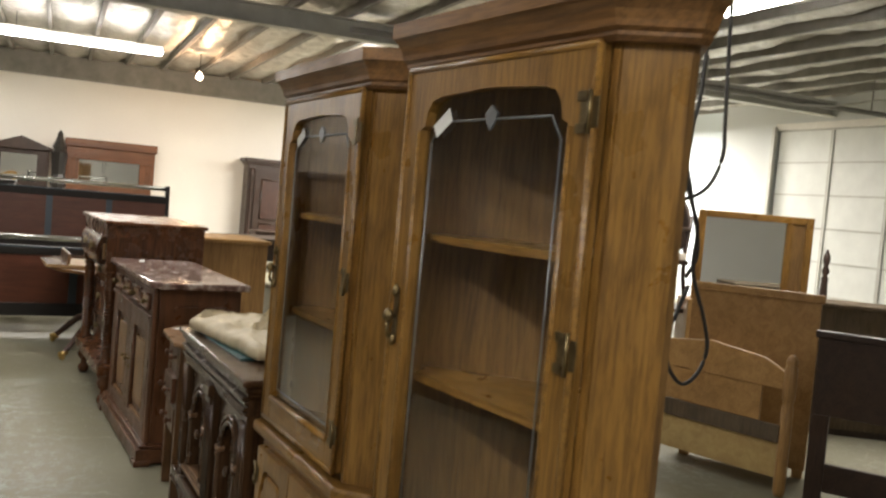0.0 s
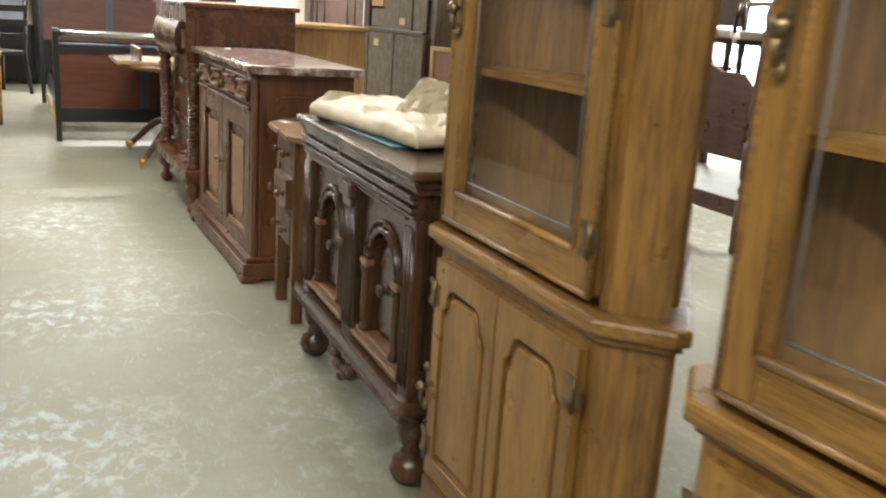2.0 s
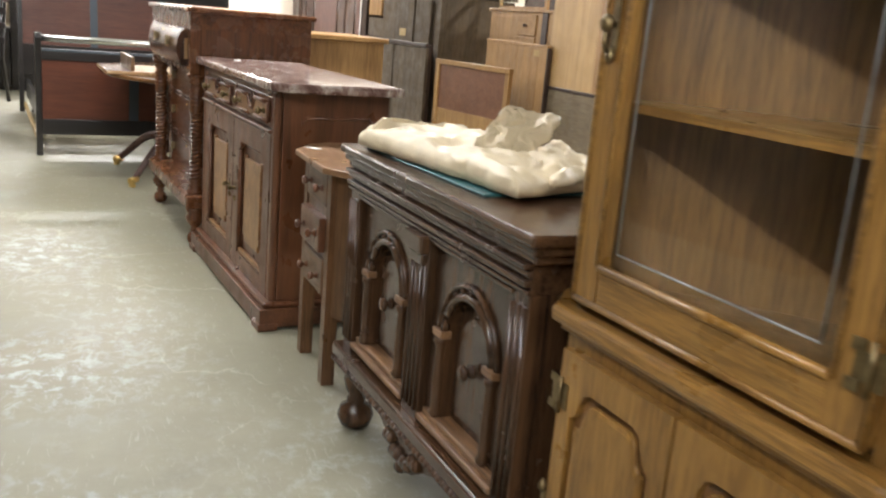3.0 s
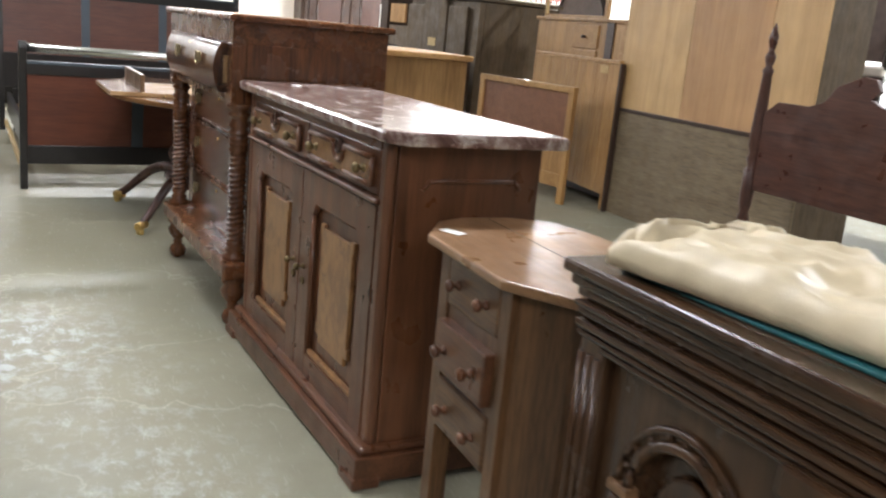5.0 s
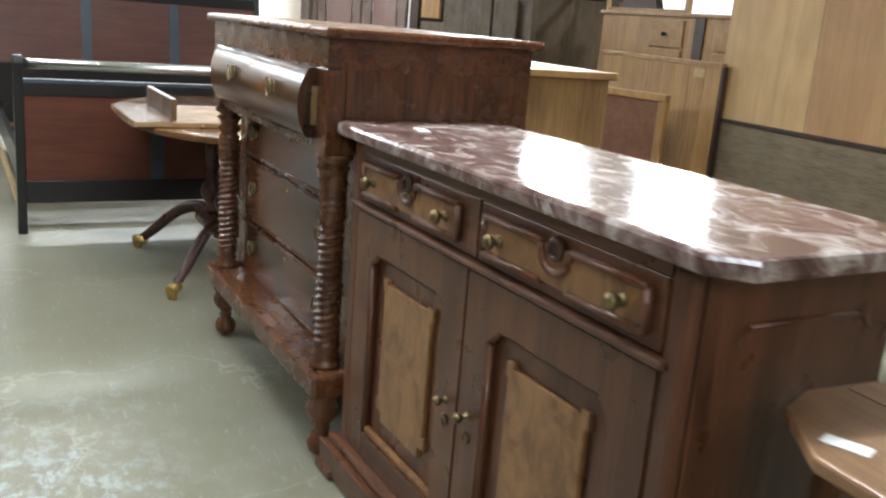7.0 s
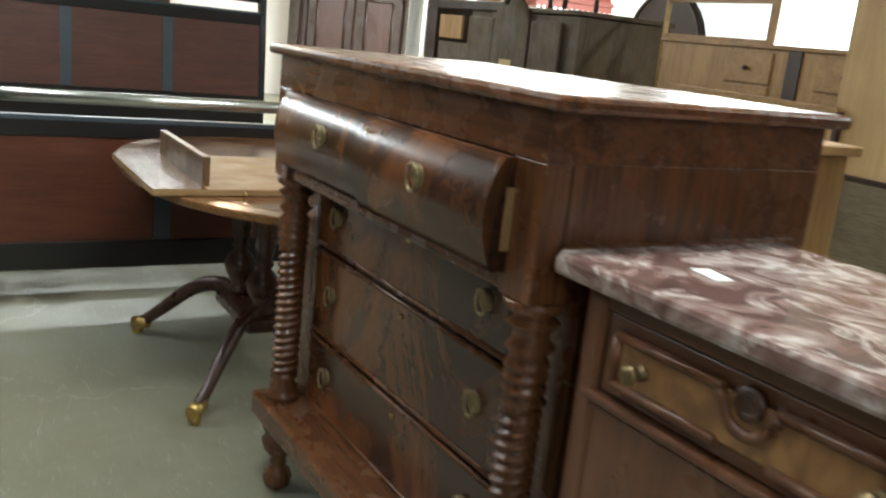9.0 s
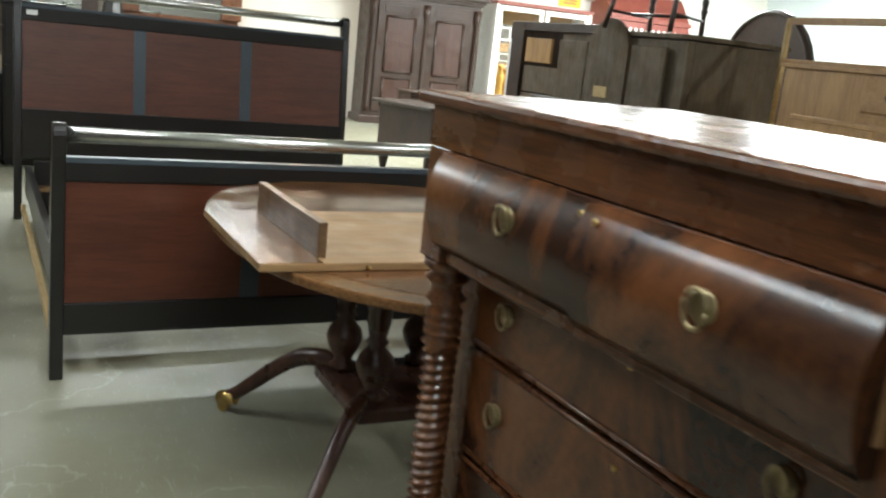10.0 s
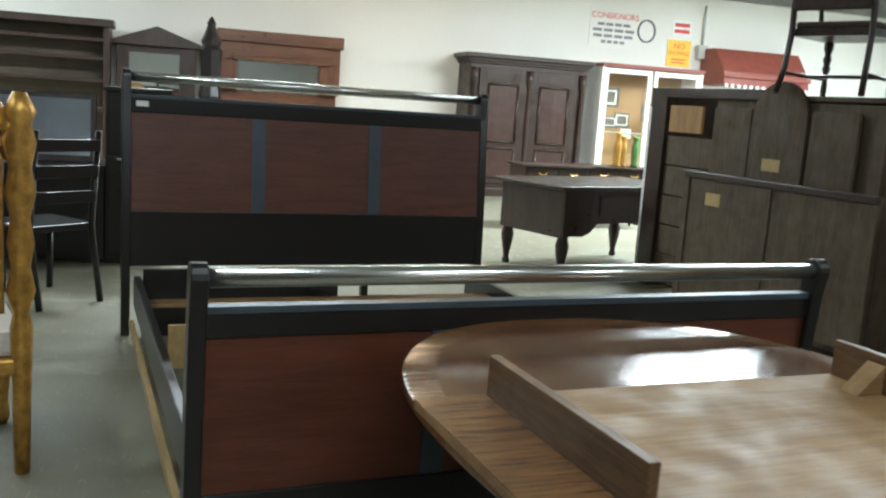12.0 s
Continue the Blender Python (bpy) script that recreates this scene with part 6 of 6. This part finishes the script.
def shelf_unit(m):
    t = thing("bookcase", m, "wide dark bookcase with empty olive-brown shelves", "bookcase")
    bpart("side", DARK, t, (-1.2, -1.12, 0, 0.4, 0, 2.1), bevel=0.004)
    bpart("side", DARK, t, (1.12, 1.2, 0, 0.4, 0, 2.1), bevel=0.004)
    bpart("cornice", DARK_Y, t, (-1.25, 1.25, -0.05, 0.42, 2.1, 2.2), bevel=0.012)
    bpart("back", PALE_BACK, t, (-1.12, 1.12, 0.36, 0.4, 0, 2.1), bevel=0)
    for z in (0.06, 0.95, 1.35, 1.65, 1.9):
        bpart("shelf", DARK_Y, t, (-1.12, 1.12, 0.02, 0.36, z, z + 0.05), bevel=0.004)


shelf_unit(pose(-2.206, 19.4, 0) @ Matrix.Diagonal((1, 1, 0.95, 1)))

# dark pieces on the left of the far aisle
cb = thing("low_cabinet", pose(-1.56, 13.6, 0) @ Matrix.Diagonal((1, 1, 0.8, 1)), "low black cabinet carrying a grey panel", "cabinet")
bpart("carcass", EBONY, cb, (-0.85, 0.85, 0, 0.5, 0.04, 0.85), bevel=0.006)
bpart("top", EBONY, cb, (-0.88, 0.852, -0.03, 0.53, 0.85, 0.89), bevel=0.006)
bparts("foot", EBONY, cb, (-0.78, -0.7, 0.02, 0.48, 0, 0.04), (0.7, 0.78, 0.02, 0.48, 0, 0.04), bevel=0)
tv = thing("framed_panel", pose(-1.2, 13.8, 0.7122, -8, 0, 0), "shiny grey panel in a dark frame on the cabinet", "panel")
bpart("frame", DARK, tv, (-0.42, 0.42, 0, 0.03, 0, 0.5), bevel=0.005)
bpart("face", plain("grey_sheen", (0.3, 0.33, 0.37), 0.15, 0, 0.1, 3, 0), tv, (-0.38, 0.38, -0.004, 0.0, 0.05, 0.46), bevel=0)
tc = thing("dark_cabinet", pose(-0.485, 13.6, 0) @ Matrix.Diagonal((1, 1, 1.15, 1)), "narrow black cabinet with a small steel pull", "cabinet")
bpart("carcass", EBONY, tc, (-0.22, 0.22, 0.02, 0.5, 0.03, 1.08), bevel=0.005)
bpart("top", EBONY, tc, (-0.235, 0.235, 0.0, 0.52, 1.08, 1.11), bevel=0.006)
bpart("door", EBONY, tc, (-0.2, 0.2, 0.004, 0.02, 0.06, 0.68), bevel=0.004)
bpart("drawer", EBONY, tc, (-0.2, 0.2, 0.004, 0.02, 0.7, 1.06), bevel=0.004)
bpart("pull", STEEL, tc, (-0.14, 0.1, -0.012, 0.004, 0.655, 0.675), bevel=0.004)
bpart("plinth", EBONY, tc, (-0.21, 0.21, 0.03, 0.49, 0.0, 0.03), bevel=0)


def side_chair(m):
    t = thing("side_chair", m, "black ladder-back side chair", "chair", "black side chairs")
    bpart("seat", EBONY, t, (-0.22, 0.22, -0.22, 0.22, 0.43, 0.47), bevel=0.008)
    for s in (-1, 1):
        bm = bmesh.new()
        sweep(bm, [(s * 0.2, -0.2, 0.43), (s * 0.21, -0.22, 0)], 0.02, 8)
        part("front_leg", bm, EBONY, t)
        bm = bmesh.new()
        sweep(bm, [(s * 0.2, 0.3, 0), (s * 0.2, 0.21, 0.45), (s * 0.2, 0.28, 1.02)], 0.02, 8)
        part("rear_leg", bm, EBONY, t)
    for z in (0.6, 0.75, 0.9):
        bpart("slat", EBONY, t, (-0.2, 0.2, 0.225 + (z - 0.45) * 0.12, 0.245 + (z - 0.45) * 0.12, z, z + 0.07), bevel=0.004)
    return t


sc = side_chair(pose(-1.0, 12.5, 0, 0, 0, -140))
copy_thing(sc, pose(-1.5, 12.9, 0, 0, 0, -165))


def gilt_cabinet():
    t = thing("gilt_chair", pose(-1.06, 10.05, 0, 0, 0, 195), "carved gilt wooden chair with a tall ornate back", "chair")
    bpart("seat", SEAT_PALE, t, (-0.28, 0.28, -0.26, 0.26, 0.4, 0.48), bevel=0.02)
    bpart("seat_frame", GOLD, t, (-0.3, 0.3, -0.28, 0.28, 0.34, 0.4), bevel=0.01)
    for s in (-1, 1):
        bm = bmesh.new()
        lathe(bm, [(0.02, 0), (0.03, 0.03), (0.024, 0.1), (0.036, 0.22), (0.026, 0.28), (0.04, 0.32), (0.04, 0.35)], s * 0.26, -0.24, 0, 10)
        part("front_leg", bm, GOLD, t)
        bm = bmesh.new()
        prof = [(0.025, 0), (0.03, 0.3), (0.035, 0.5), (0.025, 0.55), (0.045, 0.62), (0.03, 0.7), (0.042, 0.78), (0.03, 0.86), (0.048, 0.94), (0.034, 1.02), (0.05, 1.1), (0.036, 1.16), (0.05, 1.2), (0.02, 1.26)]
        lathe(bm, prof, s * 0.27, 0.26, 0, 10)
        part("back_post", bm, GOLD, t)
    ppart("backrest", GOLD, t, [(-0.22, 0.55), (-0.22, 1.05)] + arc(0, 1.03, 0.22, 175, 5, 8) + [(0.22, 1.05), (0.22, 0.55)], "y", 0.23, 0.28, 0.012)
    bm = bmesh.new()
    sweep(bm, [(px, 0.25, pz) for px, pz in arc(0, 1.05, 0.25, 180, 0, 12)], 0.032, 8)
    for k in range(9):
        px, pz = arc(0, 1.05, 0.26, 180 - k * 22.5, 180 - k * 22.5, 1)[0]
        lathe(bm, [(0.005, -0.03), (0.03, -0.01), (0.034, 0.01), (0.01, 0.035)], px, 0.245, pz, 8)
    part("crest", bm, GOLD, t)


gilt_cabinet()


def desk(m):
    t = thing("writing_desk", m, "large dark writing desk with deep apron and bulbous legs", "desk")
    w, d = 0.78, 0.44
    bpart("top", DARK_Y, t, (-w, w, -d, d, 0.705, 0.74), bevel=0.01)
    ppart("apron", DARK, t, [(-0.72, 0.705), (0.72, 0.705), (0.72, 0.34), (0.5, 0.33), (0.42, 0.36), (0.34, 0.43), (-0.34, 0.43), (-0.42, 0.36), (-0.5, 0.33), (-0.72, 0.34)], "y", -0.4, -0.38, 0.004)
    bpart("drawer", DARK_Y, t, (-0.33, 0.33, -0.408, -0.4, 0.5, 0.66), bevel=0.003)
    bpart("side_apron", DARK, t, (-0.72, -0.7, -0.38, 0.38, 0.32, 0.705), bevel=0.003)
    bpart("side_apron", DARK, t, (0.7, 0.72, -0.38, 0.38, 0.32, 0.705), bevel=0.003)
    bpart("back_apron", DARK, t, (-0.7, 0.7, 0.36, 0.38, 0.34, 0.705), bevel=0.003)
    for sx in (-1, 1):
        for sy in (-1, 1):
            bm = bmesh.new()
            lathe(bm, [(0.03, 0), (0.034, 0.02), (0.024, 0.05), (0.03, 0.1), (0.05, 0.2), (0.056, 0.26), (0.042, 0.31), (0.05, 0.34), (0.05, 0.4)], sx * 0.66, sy * 0.34, 0, 14)
            part("leg", bm, DARK, t)


desk(pose(3.27, 13.8, 0, 0, 0, 19))


def console(m):
    t = thing("console_table", m, "small dark console with brass pulls on slim curved legs", "console", "small consoles by the desk")
    bpart("carcass", DARK, t, (-0.4, 0.4, 0, 0.4, 0.42, 0.7), bevel=0.005)
    bpart("top", DARK, t, (-0.43, 0.43, -0.03, 0.42, 0.7, 0.725), bevel=0.006)
    for z in (0.435, 0.57):
        for x0 in (-0.37, 0.01):
            d = bpart("drawer", DARK, t, (x0, x0 + 0.36, -0.015, 0.0, z, z + 0.12), bevel=0.004)
            bm = bmesh.new()
            sweep(bm, [(x0 + 0.13, -0.016, z + 0.07), (x0 + 0.15, -0.028, z + 0.05), (x0 + 0.21, -0.028, z + 0.05), (x0 + 0.23, -0.016, z + 0.07)], 0.007, 6)
            part("pull", bm, BRASS, d)
    for sx in (-1, 1):
        for y in (0.03, 0.37):
            bm = bmesh.new()
            sweep(bm, [(sx * 0.37, y, 0.43), (sx * 0.385, y - 0.01, 0.32), (sx * 0.36, y, 0.12), (sx * 0.375, y - 0.01, 0.0)], 0.024, 8, 1, 0.55)
            part("leg", bm, DARK, t)
    return t


cn = console(pose(3.86, 15.9, 0, 0, 0, 4))
copy_thing(cn, pose(4.72, 16.1, 0, 0, 0, -3))
for k, (x, y, m_, h) in enumerate(((4.74, 16.22, GOLD, 0.4), (4.85, 16.3, GOLD, 0.36), (4.96, 16.2, GREEN, 0.36))):
    bm = bmesh.new()
    lathe(bm, [(0.04, 0), (0.05, 0.01), (0.036, 0.04), (0.042, 0.14), (0.046, 0.24), (0.03, h - 0.08), (0.026, h - 0.05), (0.042, h - 0.02), (0.036, h), (0.03, h - 0.01)], 0, 0, 0, 16)
    v = part("vase", bm, m_)
    v.location = (x, y, 0.725)
    tagged(v, ("tall slim gilt vase on the console", "slim gilt vase beside a green one", "slim green glazed vase on the console")[k], "vase")
